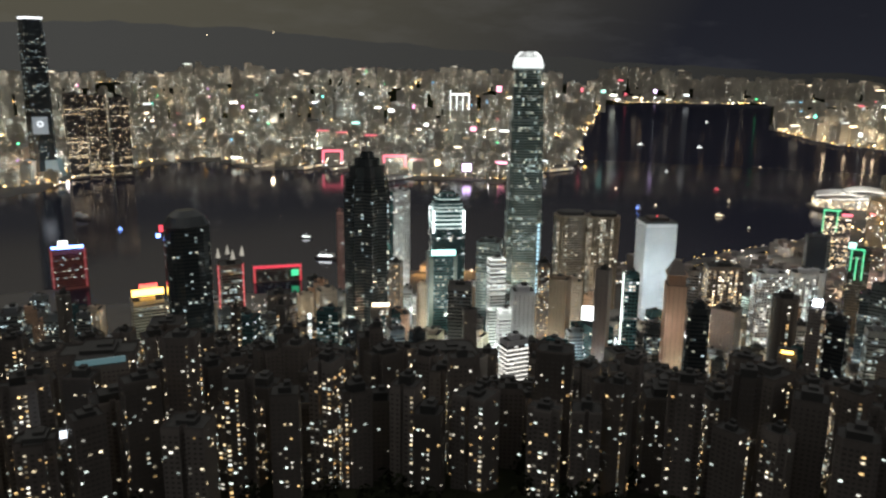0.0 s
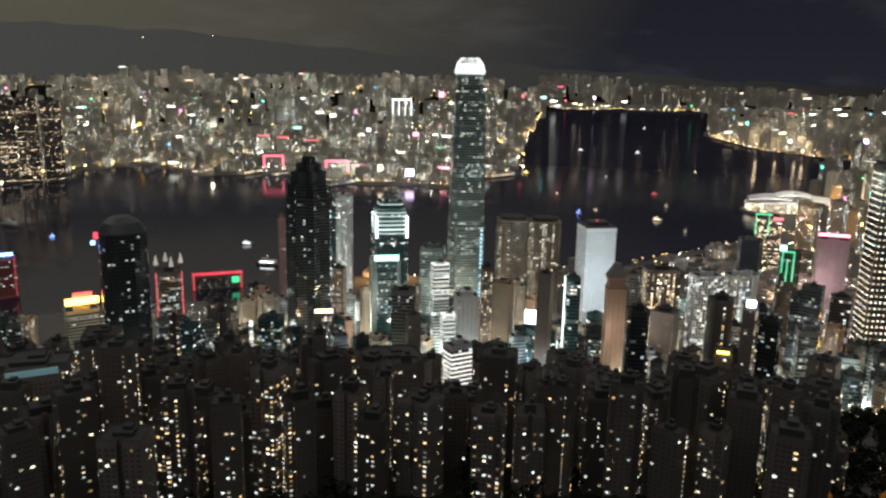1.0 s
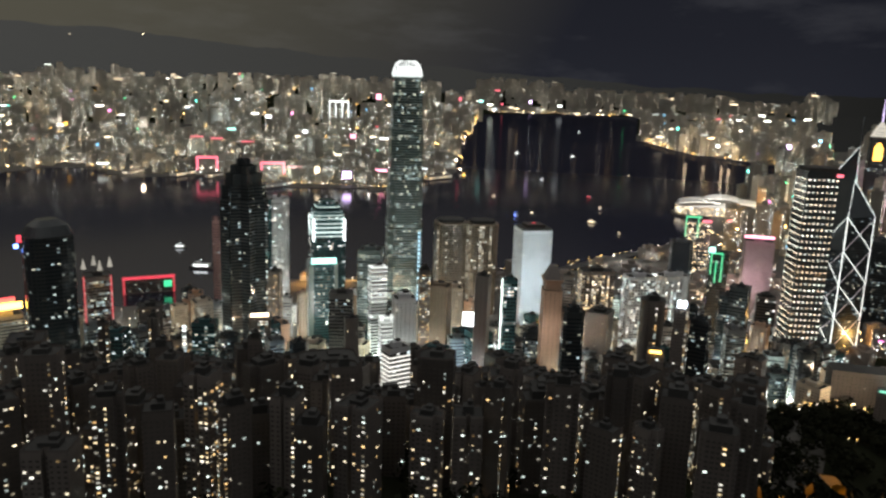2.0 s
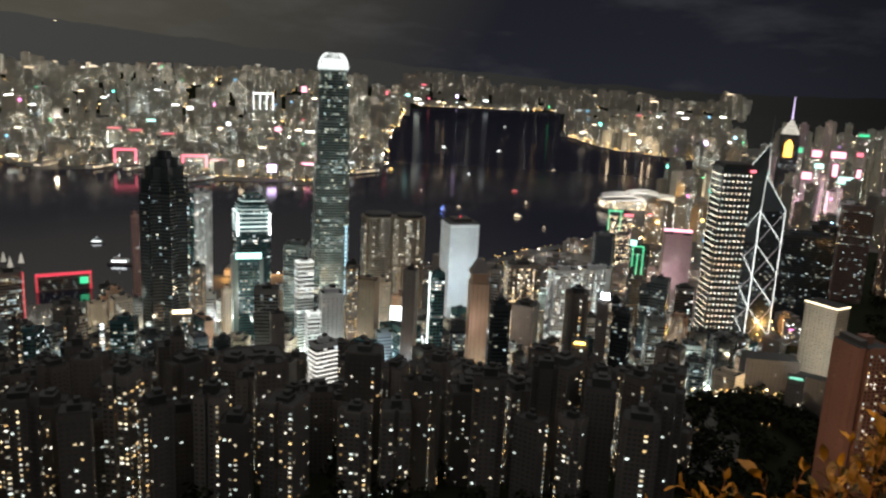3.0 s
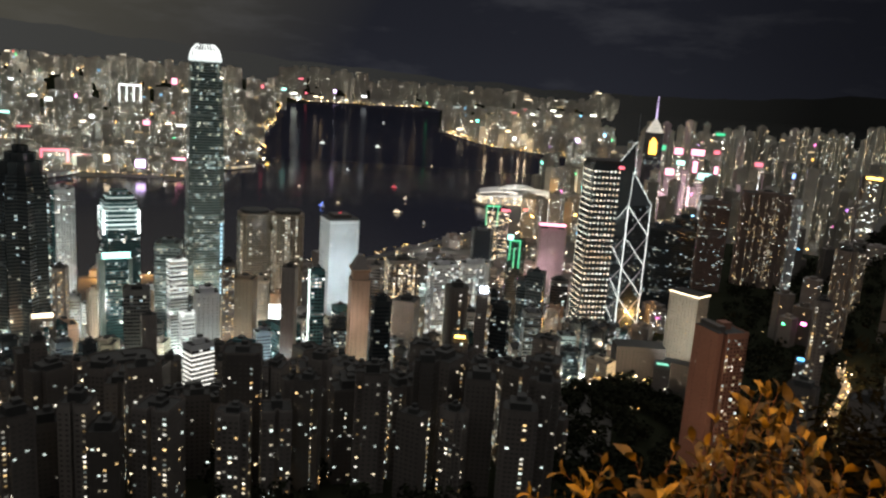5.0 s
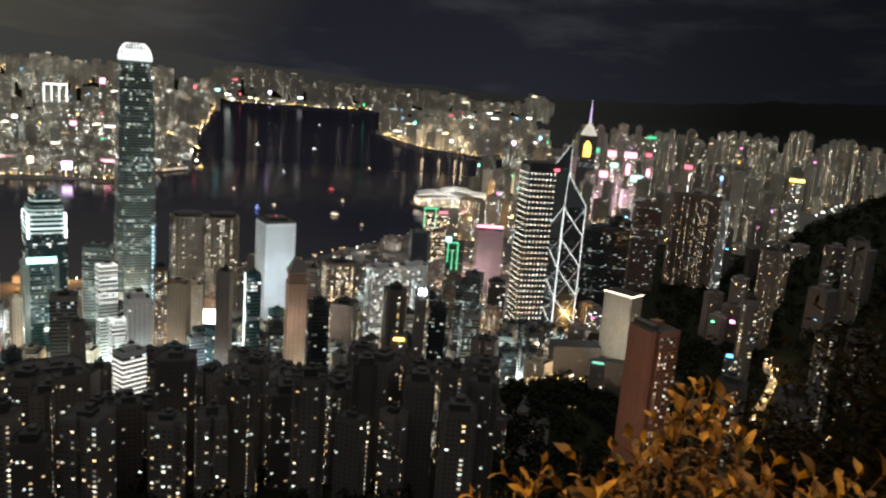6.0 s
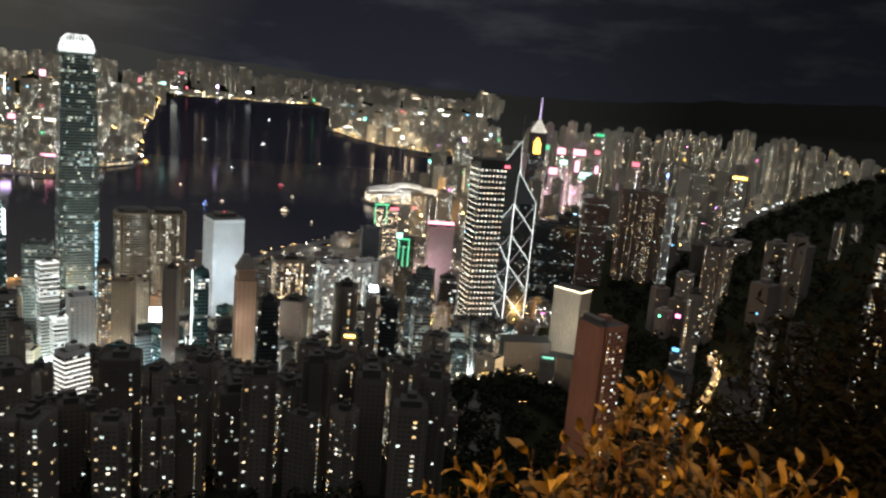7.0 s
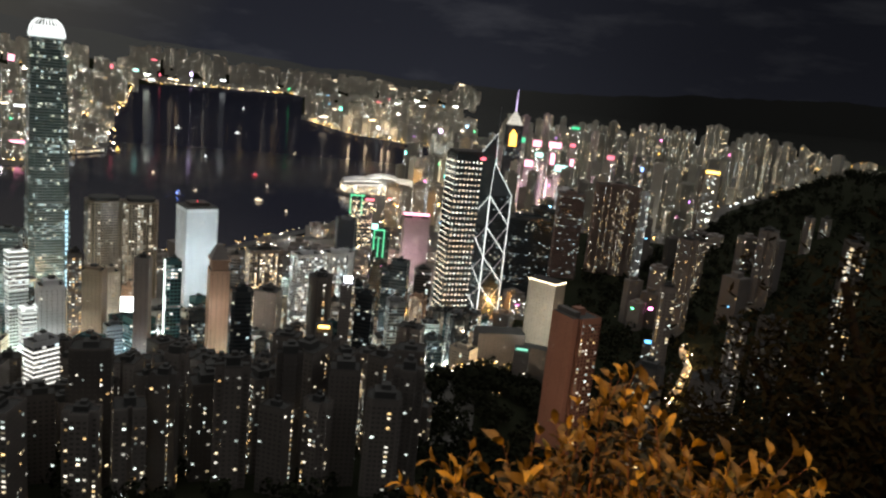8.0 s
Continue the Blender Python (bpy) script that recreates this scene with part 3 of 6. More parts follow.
def porthole_tower():
    """A white slab tower with round windows all over."""
    x, y = polar(65.11, 1170)
    reserve(x, y, 42)
    turn = facing(65.1, 20)
    t = thing("office_tower", (x, y, 5), "white floodlit office tower with round porthole windows", "building")
    w, d = 45, 44
    part("wall", Build().box(x, y, 0, 172, w, d, turn), WHITE_CLAD, t)
    part("roof_cap", Build().box(x, y, 172, 174.5, w - 1, d - 1, turn), ROOFING, t, "dark flat roof")
    part("roof_plant", Build().box(x, y, 174.5, 179, w * 0.6, d * 0.6, turn), CONCRETE_DARK, t)
    part("beacon", Build().box(x, y, 179, 181, 1.2, 1.2, turn), G_RED, t, "red beacon")
    lit, dark = Build(), Build()
    q = rect(x, y, w, d, turn)
    for k in range(4):
        (ax, ay), (bx, by) = q[k], q[(k + 1) % 4]
        length = math.hypot(bx - ax, by - ay)
        ux, uy = (bx - ax) / length, (by - ay) / length
        n = int(length / 3.4)
        for c in range(n):
            m = (c + 0.5) / n * length
            for s in range(47):
                z = 14 + s * 3.3
                pts = []
                for j in range(8):
                    a = 2 * math.pi * j / 8
                    pts.append((ax + ux * (m + 0.95 * math.cos(a)) + uy * 0.2, ay + uy * (m + 0.95 * math.cos(a)) - ux * 0.2, z + 0.95 * math.sin(a)))
                (lit if rng.random() < 0.10 else dark).face(*pts)
    part("lit_glazing", lit, WIN_OFFICE, t, "lit round panes", "stuff")
    part("dark_glazing", dark, surface("grey_porthole_glass", (0.16, 0.19, 0.21), rough=0.15), t, "unlit round panes", "stuff")
    for k, power in ((0, 105000), (3, 36000)):
        (ax, ay), (bx, by) = q[k], q[(k + 1) % 4]
        mx, my = (ax + bx) / 2, (ay + by) / 2
        nx, ny = (mx - x), (my - y)
        nl = math.hypot(nx, ny)
        lamp("facade_floodlight", "SPOT", (mx + nx / nl * 95, my + ny / nl * 95, 90), power, COOL, (mx, my, 112), 5.0, 110)


porthole_tower()


def grid_lit_tower():
    """The square tower whose every storey carries rows of small lights."""
    x, y = polar(83.6, 1215)
    reserve(x, y, 50)
    turn = facing(83.5, 22)
    t = thing("office_tower", (x, y, 12), "square glass tower covered in rows of small warm-white lights", "building")
    w = 43
    p = rect(x, y, w, w, turn)
    part("wall", Build().prism(p, p, 5, 279), CURTAIN, t)
    lit, dark = Build(), Build()
    panes(p, 22, 278, 8.6, 6.1, 2.0, 2.0, lit, dark, 6.0, rows=False, proud=0.9)
    part("lit_glazing", lit, lit_windows("grid_lights", [(1, 0.86, 0.62), (1, 0.92, 0.75), (0.9, 1, 0.85), (1, 0.8, 0.55)], 0.5, 1.5, 1.2), t, "rows of small lights", "stuff")
    fr = Build()
    for s in range(60):
        z = 20.4 + s * 4.3
        q = rect(x, y, w + 1.0, w + 1.0, turn)
        fr.prism(q, q, z, z + 0.7, cap=True)
    part("storey_banding", fr, CURTAIN, t, "dark storey bands", "stuff")
    part("roof_cap", Build().prism(rect(x, y, w - 3, w - 3, turn), rect(x, y, w - 3, w - 3, turn), 279, 283), ROOFING, t)
    c, s = math.cos(turn), math.sin(turn)
    part("roof_sign", Build().box(x + 20 * c + s * 24.9, y + 20 * s - c * 24.9, 272, 276, 8, 0.8, turn), G_ROSE, t, "small red sign")


grid_lit_tower()


def prism_tower():
    """Four triangular shafts of differing height in a square, braced by light lines that fall from face to face."""
    x, y = polar(85.8, 1310)
    reserve(x, y, 45)
    turn = facing(85.5, 41)
    t = thing("office_tower", (x, y, 12), "angular glass tower with white light lines along its bracing", "building")
    w, mod, foot = 46, 50.0, 8.0
    q = rect(x, y, w, w, turn)
    # storeys of 50 m: sides in the order of the square's corners
    side_mods = [4, 4, 5, 3]
    lit, dark = Build(), Build()
    for k in range(4):
        a, b = q[k], q[(k + 1) % 4]
        hgt = foot + mod * side_mods[k]
        body = Build()
        body.v.extend([(a[0], a[1], 4), (b[0], b[1], 4), (x, y, 4), (a[0], a[1], hgt), (b[0], b[1], hgt), (x, y, hgt + mod)])
        body.f.extend([(0, 1, 4, 3), (1, 2, 5, 4), (2, 0, 3, 5), (3, 4, 5), (2, 1, 0)])
        part("shaft", body, PRISM_GLASS, t, "dark blue-green glass shaft")
        panes([a, b], 12, hgt, 4, 3.2, 2.7, 1.6, lit, dark, 0.05, rows=True)
        for m in range(side_mods[k]):
            z0, z1 = foot + m * mod, foot + (m + 1) * mod
            ends = [[(x + (p[0] - x) * 1.03, y + (p[1] - y) * 1.03, z) for p, z in ((a, z1), (b, z0))], [(x + (p[0] - x) * 1.03, y + (p[1] - y) * 1.03, z) for p, z in ((a, z0), (b, z1))]]
            part("light_line", Build().tube(*ends[0], 0.36, 5), LINE_LIGHT, t, "white light line")
            part("brace", Build().tube(*ends[1], 0.45, 5), BRACE_LIGHT, t, "faintly lit brace")
        for p in (a, b):
            part("roof_edge", Build().tube((x + (p[0] - x) * 1.02, y + (p[1] - y) * 1.02, hgt + 0.5), (x, y, hgt + mod + 0.5), 0.4, 5), glow("roof_edge_light", (0.9, 1, 0.95), 0.5), t, "lit roof edge")
        part("corner_post", Build().tube((a[0], a[1], 4), (a[0], a[1], foot + mod * max(side_mods[k], side_mods[k - 1])), 0.6, 5), LINE_LIGHT, t, "white-lit corner post")
    part("lit_glazing", lit, WIN_DIM, t, "few lit panes", "stuff")
    part("dark_glazing", dark, DARK_GLASS, t, "unlit panes of glass", "stuff")
    for k in (-1, 1):
        part("mast", Build().tube((x + k * 3, y, 300), (x + k * 3, y, 350), 0.4), STEEL, t)


BRACE_LIGHT = glow("brace_light", (0.95, 0.9, 0.95), 0.11)
LINE_LIGHT = glow("line_light", (0.92, 1.0, 0.95), 0.85)
PRISM_GLASS = surface("prism_glass", (0.05, 0.065, 0.075), rough=0.15, vary=0.0, bump=0.03)
prism_tower()


def gold_crown_tower():
    """The triangular tower with the gold panel, lit pyramid and needle."""
    x, y = polar(86.85, 2580)
    reserve(x, y, 50)
    t = thing("office_tower", (x, y, 5), "dark tower with orange panel, lit pyramid crown and violet needle", "building")
    turn = facing(86.8, 0)
    p = shaped("cut", x, y, 56, 50, turn)
    part("wall", Build().prism(p, p, 3, 262), CURTAIN, t)
    lit, dark = Build(), Build()
    panes(p, 20, 250, 6, 5, 4, 2, lit, dark, 0.1, rows=True, keep_dark=False)
    part("lit_glazing", lit, WIN_DIM, t, "few lit panes", "stuff")
    c, s = math.cos(turn), math.sin(turn)
    fx, fy = x + s * 26, y - c * 26
    part("orange_panel", Build().box(fx, fy, 196, 232, 22, 1, turn).prism(rect(fx, fy, 22, 1, turn), rect(fx, fy, 4, 1, turn), 232, 246), G_ORANGE, t, "orange lit panel")
    for z0, z1, a, b in ((262, 267, 50, 46), (269, 274, 44, 40), (276, 284, 38, 30), (286, 294, 28, 18), (295, 303, 16, 6)):
        part("crown_tier", Build().prism(shaped("cut", x, y, a, a * 0.9, turn), shaped("cut", x, y, b, b * 0.9, turn), z0, z1), glow("pyramid_light", (1.0, 0.93, 0.78), 0.22), t, "warm-white lit crown tier")
    part("crown_core", Build().prism(shaped("cut", x, y, 34, 30, turn), shaped("cut", x, y, 5, 5, turn), 262, 304), STEEL, t)
    part("needle", Build().prism(rect(x, y, 3.0, 3.0, turn), rect(x, y, 0.7, 0.7, turn), 303, 372), glow("needle_light", (0.75, 0.6, 1.0), 0.9), t, "violet-white lit needle")


gold_crown_tower()


def convention_centre():
    x, y = polar(77.7, 2540)
    reserve(x, y, 120)
    t = thing("convention_centre", (x, y, 5), "low harbourside hall with layered curved white roofs", "building")
    turn = facing(77.7, 14)
    c, s = math.cos(turn), math.sin(turn)
    part("quay", Build().prism(shaped("round", x, y, 275, 150, turn), shaped("round", x, y, 270, 146, turn), -6, 6.4), CONCRETE, t, "paved quay")
    part("hall", Build().prism(shaped("round", x, y, 250, 110, turn), shaped("round", x, y, 235, 100, turn), 3, 30), WHITE_CLAD, t)
    for dx, dy, w, d, z in ((0, 0, 250, 92, 34), (-55, 0, 130, 84, 45), (60, 6, 130, 84, 43), (5, 0, 100, 60, 56)):
        b = Build()
        n = 14
        grid = []
        for i in range(n + 1):
            row = []
            for j in range(5):
                u, v = i / n * 2 - 1, j / 4 * 2 - 1
                wx, wy = u * w / 2, v * d / 2 * (1 - 0.55 * u * u)
                px, py = x + c * (dx + wx) - s * (dy + wy), y + s * (dx + wx) + c * (dy + wy)
                row.append((px, py, z + 10 * (1 - v * v) - 8 * u * u))
            grid.append(row)
        for i in range(n):
            for j in range(4):
                b.face(grid[i][j], grid[i + 1][j], grid[i + 1][j + 1], grid[i][j + 1])
                b.face(*[(p[0], p[1], p[2] - 2) for p in (grid[i][j + 1], grid[i + 1][j + 1], grid[i + 1][j], grid[i][j])])
        part("roof_shell", b, WHITE_CLAD, t)
        rim = Build()
        for i in range(n):
            rim.tube(tuple(grid[i][0]), tuple(grid[i + 1][0]), 0.9, 4)
        part("roof_rim_light", rim, glow("rim_light", (1.0, 0.95, 0.85), 0.5), t, "white-lit roof edge")
    win = Build()
    panes(shaped("round", x, y, 246, 107, turn), 6, 30, 6, 7, 5.5, 3.6, win, Build(), 0.75, keep_dark=False, proud=1.5)
    part("glass_front", win, WIN_WARM, t, "warm-lit glass front", "stuff")
    # unseen light added above the hall so that its roof shells stand out
    lamp("roof_floodlight", "POINT", (x - 70, y - 10, 105), 60000, (1.0, 0.92, 0.8), size=6)


convention_centre()


def ferry_terminal():
    x, y = polar(37.75, 1450)
    reserve(x, y, 40)
    turn = facing(37.7, 4)
    t = tower("office_tower", "terminal tower outlined by a thick red light frame", x, y, 3, 24, 84, 34, turn, "plain", CONCRETE_DARK, "dim", 0.1, crown=False)
    c, s = math.cos(turn), math.sin(turn)
    fx, fy = x + s * 17.8, y - c * 17.8
    part("red_frame_top", Build().box(fx, fy, 26, 31, 86, 2, turn), glow("red_frame_light", (1, 0.03, 0.08), 0.3), t, "thick red light bar")
    for k in (-1, 1):
        part("red_frame_side", Build().box(fx + c * 41 * k, fy + s * 41 * k, -2, 26, 3.5, 2, turn), glow("red_edge", (1, 0.04, 0.07), 0.2), t, "red light bar")
    part("green_sign", Build().box(fx + c * 31, fy + s * 31, 10, 21, 13, 3, turn), G_GREEN, t, "green square sign")


ferry_terminal()


BROWN_OFFICE = surface("brown_office_tile", (0.21, 0.15, 0.125), vary=0.1)


def placed(az, r, label, w, d, ztop, z0=None, plan="plain", wall=CONCRETE, style="office", chance=0.3, extra=8, **more):
    x, y = polar(az, r)
    reserve(x, y, max(w, d) * 0.6)
    base = ground(az, r) if z0 is None else z0
    return tower("office_tower" if style != "home" else "residential_tower", label, x, y, max(base, 4), ztop, w, d, facing(az, extra), plan, wall, style, chance, **more)


def board(parent, az, r, z0, z1, w, mat, name="rooftop_sign", label="glowing sign board", side=0.0, depth=1.2, extra=8):
    """A light board set square to the building's face."""
    f = facing(az, extra)
    x, y = polar(az, r)
    px, py = x + math.cos(f) * side, y + math.sin(f) * side
    if z1 - z0 > 20 and mat in (WIN_OFFICE, WIN_WARM):
        # a stair shaft: one lit window to each storey
        col = Build()
        for k in range(int((z1 - z0) / 3.4)):
            col.box(px, py, z0 + k * 3.4, z0 + k * 3.4 + 2.0, w, depth, f)
        return part(name, col, mat, parent, label, "stuff")
    return part(name, Build().box(px, py, z0, z1, w, depth, f), mat, parent, label)


t = placed(31.67, 900, "dark round-shouldered tower with a few lights", 48, 40, 215, plan="round", wall=CURTAIN, style="dim", chance=0.03, crown=False)
x, y = polar(31.67, 900)
for z0, z1, a, b in ((215, 225, 46, 36), (225, 231, 36, 20)):
    part("domed_top", Build().prism(shaped("round", x, y, a, a * 0.85, 0), shaped("round", x, y, b, b * 0.85, 0), z0, z1), CURTAIN, t)
board(t, 30.0, 880, 212, 219, 4, G_RED, "beacon_light", "red light")
board(t, 29.8, 880, 206, 210, 4, G_BLUE, "beacon_light", "blue light")
t = placed(24.05, 1500, "waterfront tower edged in red with a white rooftop lamp", 54, 40, 76, style="dim", chance=0.3, wall=surface("red_tile", (0.3, 0.1, 0.09)))
board(t, 24.05, 1476, 74, 79, 50, G_BLUE, label="blue light bar", extra=0)
board(t, 23.8, 1474, 80, 88, 15, G_WHITE, label="white lamp board", extra=0)
for sd in (-26, 26):
    board(t, 24.05, 1474, 5, 74, 1.6, glow("red_edge_line", (1, 0.08, 0.1), 0.14), "edge_light", "red edge line", sd, extra=0)
t = placed(28.77, 1050, "cream tower with a bright gold rooftop sign", 38, 26, 100, wall=CREAM, style="dim", chance=0.2)
board(t, 28.85, 1030, 102, 110, 38, G_GOLD, label="bright gold sign board")
board(t, 28.9, 1034, 110, 116, 22, G_RED, label="red sign board")
t = placed(34.52, 1150, "tower with a small white-lit spired crown", 32, 30, 116, wall=CONCRETE_DARK, style="office", chance=0.5, pane=WIN_DIM)
x, y = polar(34.52, 1150)
for k in range(4):
    px, py = rect(x, y, 24, 24, 0.4)[k]
    part("crown_spire", Build().prism(rect(px, py, 5, 5), rect(px, py, 0.6, 0.6), 117, 131), WIN_OFFICE, t, "white-lit spire")
for sd in (-17, 17):
    board(t, 34.52, 1130, 20, 110, 1.6, glow("red_edge_soft", (1, 0.08, 0.1), 0.25), "edge_light", "red edge line", sd)
placed(42.37, 1250, "thin slab tower clad in pink tile", 11, 26, 168, wall=surface("pink_tile", (0.55, 0.3, 0.28)), style="dim", chance=0.05, extra=0)
placed(46.68, 1350, "pale slab tower with lit windows", 32, 26, 186, wall=WHITE_CLAD, style="grid", chance=0.2)
t = placed(66.73, 850, "peach stone tower with a stepped classical crown", 20, 24, 166, wall=PEACH, style="dots", chance=0.03, crown=False)
x, y = polar(66.73, 850)
part("crown_loggia", Build().box(x, y, 166, 176, 17, 20, facing(66.9, 8)), PEACH, t)
part("crown_cornice", Build().box(x, y, 176, 177.5, 21, 25, facing(66.9, 8)), PEACH, t)
part("crown_roof", Build().prism(rect(x, y, 19, 22, facing(66.9, 8)), rect(x, y, 6, 7, facing(66.9, 8)), 177.5, 192), CONCRETE, t)
placed(69.83, 1100, "office slab with a lit concrete window grid", 46, 26, 138, wall=CONCRETE, style="grid", chance=0.55, pane=WIN_WARM, extra=16)
placed(72.86, 1000, "white gridded office tower with cool lit windows", 34, 22, 158, wall=WHITE_CLAD, style="grid", chance=0.45, extra=26)
placed(74.93, 1150, "rounded white office block with banded windows", 34, 30, 128, plan="round", wall=WHITE_CLAD, style="grid", chance=0.4)
t = placed(75.54, 1200, "grey bank tower with an unlit light screen", 30, 26, 168, wall=STEEL, style="dim", chance=0.1)
board(t, 75.54, 1184, 90, 164, 24, surface("unlit_screen", (0.05, 0.06, 0.08), rough=0.3), "light_screen", "dark switched-off light screen")
t = placed(76.53, 1700, "tower with green outline lights and lit storeys", 44, 36, 124, wall=CURTAIN, style="office", chance=0.6, pane=WIN_WARM)
for sd in (-20, 4):
    board(t, 76.4, 1676, 84, 128, 1.8, G_GREEN, "edge_light", "green outline light", sd)
board(t, 76.2, 1676, 124, 127, 30, G_GREEN, "edge_light", "green outline light")
board(t, 77.1, 1676, 116, 121, 18, G_ROSE, "light_bar", "rose light bar")
t = placed(78.05, 1220, "dark tower with a green stepped outline light", 26, 28, 150, wall=CURTAIN, style="dim", chance=0.1)
for sd, z0, z1 in ((-9, 118, 150), (-2, 106, 138), (6, 106, 150)):
    board(t, 78.05, 1203, z0, z1, 1.6, G_GREEN, "edge_light", "green outline light", sd)
board(t, 78.05, 1203, 148, 150, 15, G_GREEN, "edge_light", "green outline light", -2)
board(t, 77.9, 1203, 150, 158, 9, G_TEAL, "rooftop_sign", "teal sign", -6)
# the pink light on this facade is put into its wall colour
t = placed(80.56, 1400, "rose-lit slab tower with a pink rooftop line", 46, 30, 146, wall=surface("rose_light_wall", (0.50, 0.40, 0.41)), style="dots", chance=0.08)
board(t, 80.56, 1380, 146, 150, 46, G_PINK, "rooftop_line", "pink-white light line")
placed(88.62, 1450, "dark black-glass office tower with few lit rows", 84, 50, 160, wall=CURTAIN, style="dim", chance=0.05)
placed(89.6, 1480, "dark black-glass office tower with few lights", 40, 40, 176, wall=CURTAIN, style="dim", chance=0.1)
t = placed(90.6, 900, "cream government block with a lit roof line", 36, 22, 172, z0=60, wall=CREAM, style="dots", chance=0.12, crown=False, extra=-30)
x, y = polar(90.6, 900)
part("roof_line", Build().prism(rect(x, y, 37, 23, facing(90.6, -30)), rect(x, y, 37, 23, facing(90.6, -30)), 172, 173.0), G_WARM, t, "warm lit roof line")
part("roof_slab", Build().prism(rect(x, y, 36, 22, facing(90.6, -30)), rect(x, y, 36, 22, facing(90.6, -30)), 173.0, 173.8), ROOFING, t)
placed(91.46, 1650, "brown office tower with a lit gold stair shaft", 52, 40, 190, wall=BROWN_OFFICE, style="dim", chance=0.06)
placed(94.67, 1750, "wide curved hotel tower with warm-lit rooms", 100, 46, 205, plan="round", wall=BROWN_OFFICE, style="home", chance=0.1)
placed(96.6, 1720, "slim lit stair tower beside the hotel", 14, 30, 200, wall=WHITE_CLAD, style="grid", chance=0.2)


def red_tiled_tower():
    """A residential slab set cornerwise: one blank wing, a deep recess, one wing with rooms."""
    x, y = polar(93.05, 632)
    reserve(x, y, 24)
    turn = facing(92.6, 42)
    c, s = math.cos(turn), math.sin(turn)
    t = thing("residential_tower", (x, y, 95), "red-brown tiled residential tower with a blank side and warm windows", "building")

    def at(u, v):
        return x + c * u - s * v, y + s * u + c * v

    part("blank_wing", Build().box(*at(-12, 0), 89, 213, 5, 27, turn), BRICK_RED, t)
    # the shade of the recess is put into the core's darker wall colour
    part("core", Build().box(*at(-7.5, 2), 89, 217, 6, 22, turn), CONCRETE_DARK, t, "recessed core with its shade put into the colour")
    part("room_wing", Build().box(*at(5, 0), 89, 211, 20, 26, turn), BRICK_RED, t)
    part("roof", Build().box(*at(5, 0), 211, 211.6, 19.4, 25.4, turn).box(*at(-12, 0), 213, 213.5, 4.6, 26, turn), ROOFING, t)
    part("parapet", Build().box(*at(5, -12.7), 211, 212.4, 20, 0.6, turn).box(*at(14.7, 0), 211, 212.4, 0.6, 26, turn).box(*at(5, 12.7), 211, 212.4, 20, 0.6, turn), BRICK_RED, t)
    part("water_tank", Build().box(*at(4, 3), 211.6, 217, 8, 8, turn), BRICK_RED, t)
    lit, dark = Build(), Build()
    a, b = at(-5, -13), at(15, -13)
    panes([a, b], 97, 209, 3.0, 3.2, 1.5, 1.4, lit, dark, 0.22, strips=0.1)
    p = rect(*at(-12, 0), 5.2, 27.2, turn)
    panes([p[3], p[0]], 120, 211, 3.0, 13.0, 0.7, 0.7, lit, dark, 0.1)
    part("lit_glazing", lit, WIN_HOME, t, "warm-lit room windows", "stuff")
    part("dark_glazing", dark, DARK_GLASS, t, "unlit panes of glass", "stuff")


red_tiled_tower()
placed(87.6, 875, "low pale podium building with a flat roof", 54, 26, 113, wall=CONCRETE_DARK, style="dots", chance=0.04, crown=False, extra=16)
placed(90.9, 848, "low pale block below the cream tower", 44, 16, 108, wall=CONCRETE_DARK, style="dots", chance=0.06, crown=False, extra=-10)
t = placed(55.31, 700, "white-lit tower with bright horizontal storey bands", 22, 15, 150, wall=WHITE_CLAD, style="office", chance=0.2, extra=30)
for k in range(13):
    x, y = polar(55.31, 700)
    part("storey_light", Build().box(x, y, 84 + k * 4.2, 85.2 + k * 4.2, 22.6, 15.6, facing(55.31, 30)), glow("storey_band", (1.0, 0.97, 0.88), 0.5), t, "white-lit storey band")


BROWN_RENDER = surface("brown_render", (0.26, 0.20, 0.14), vary=0.1)
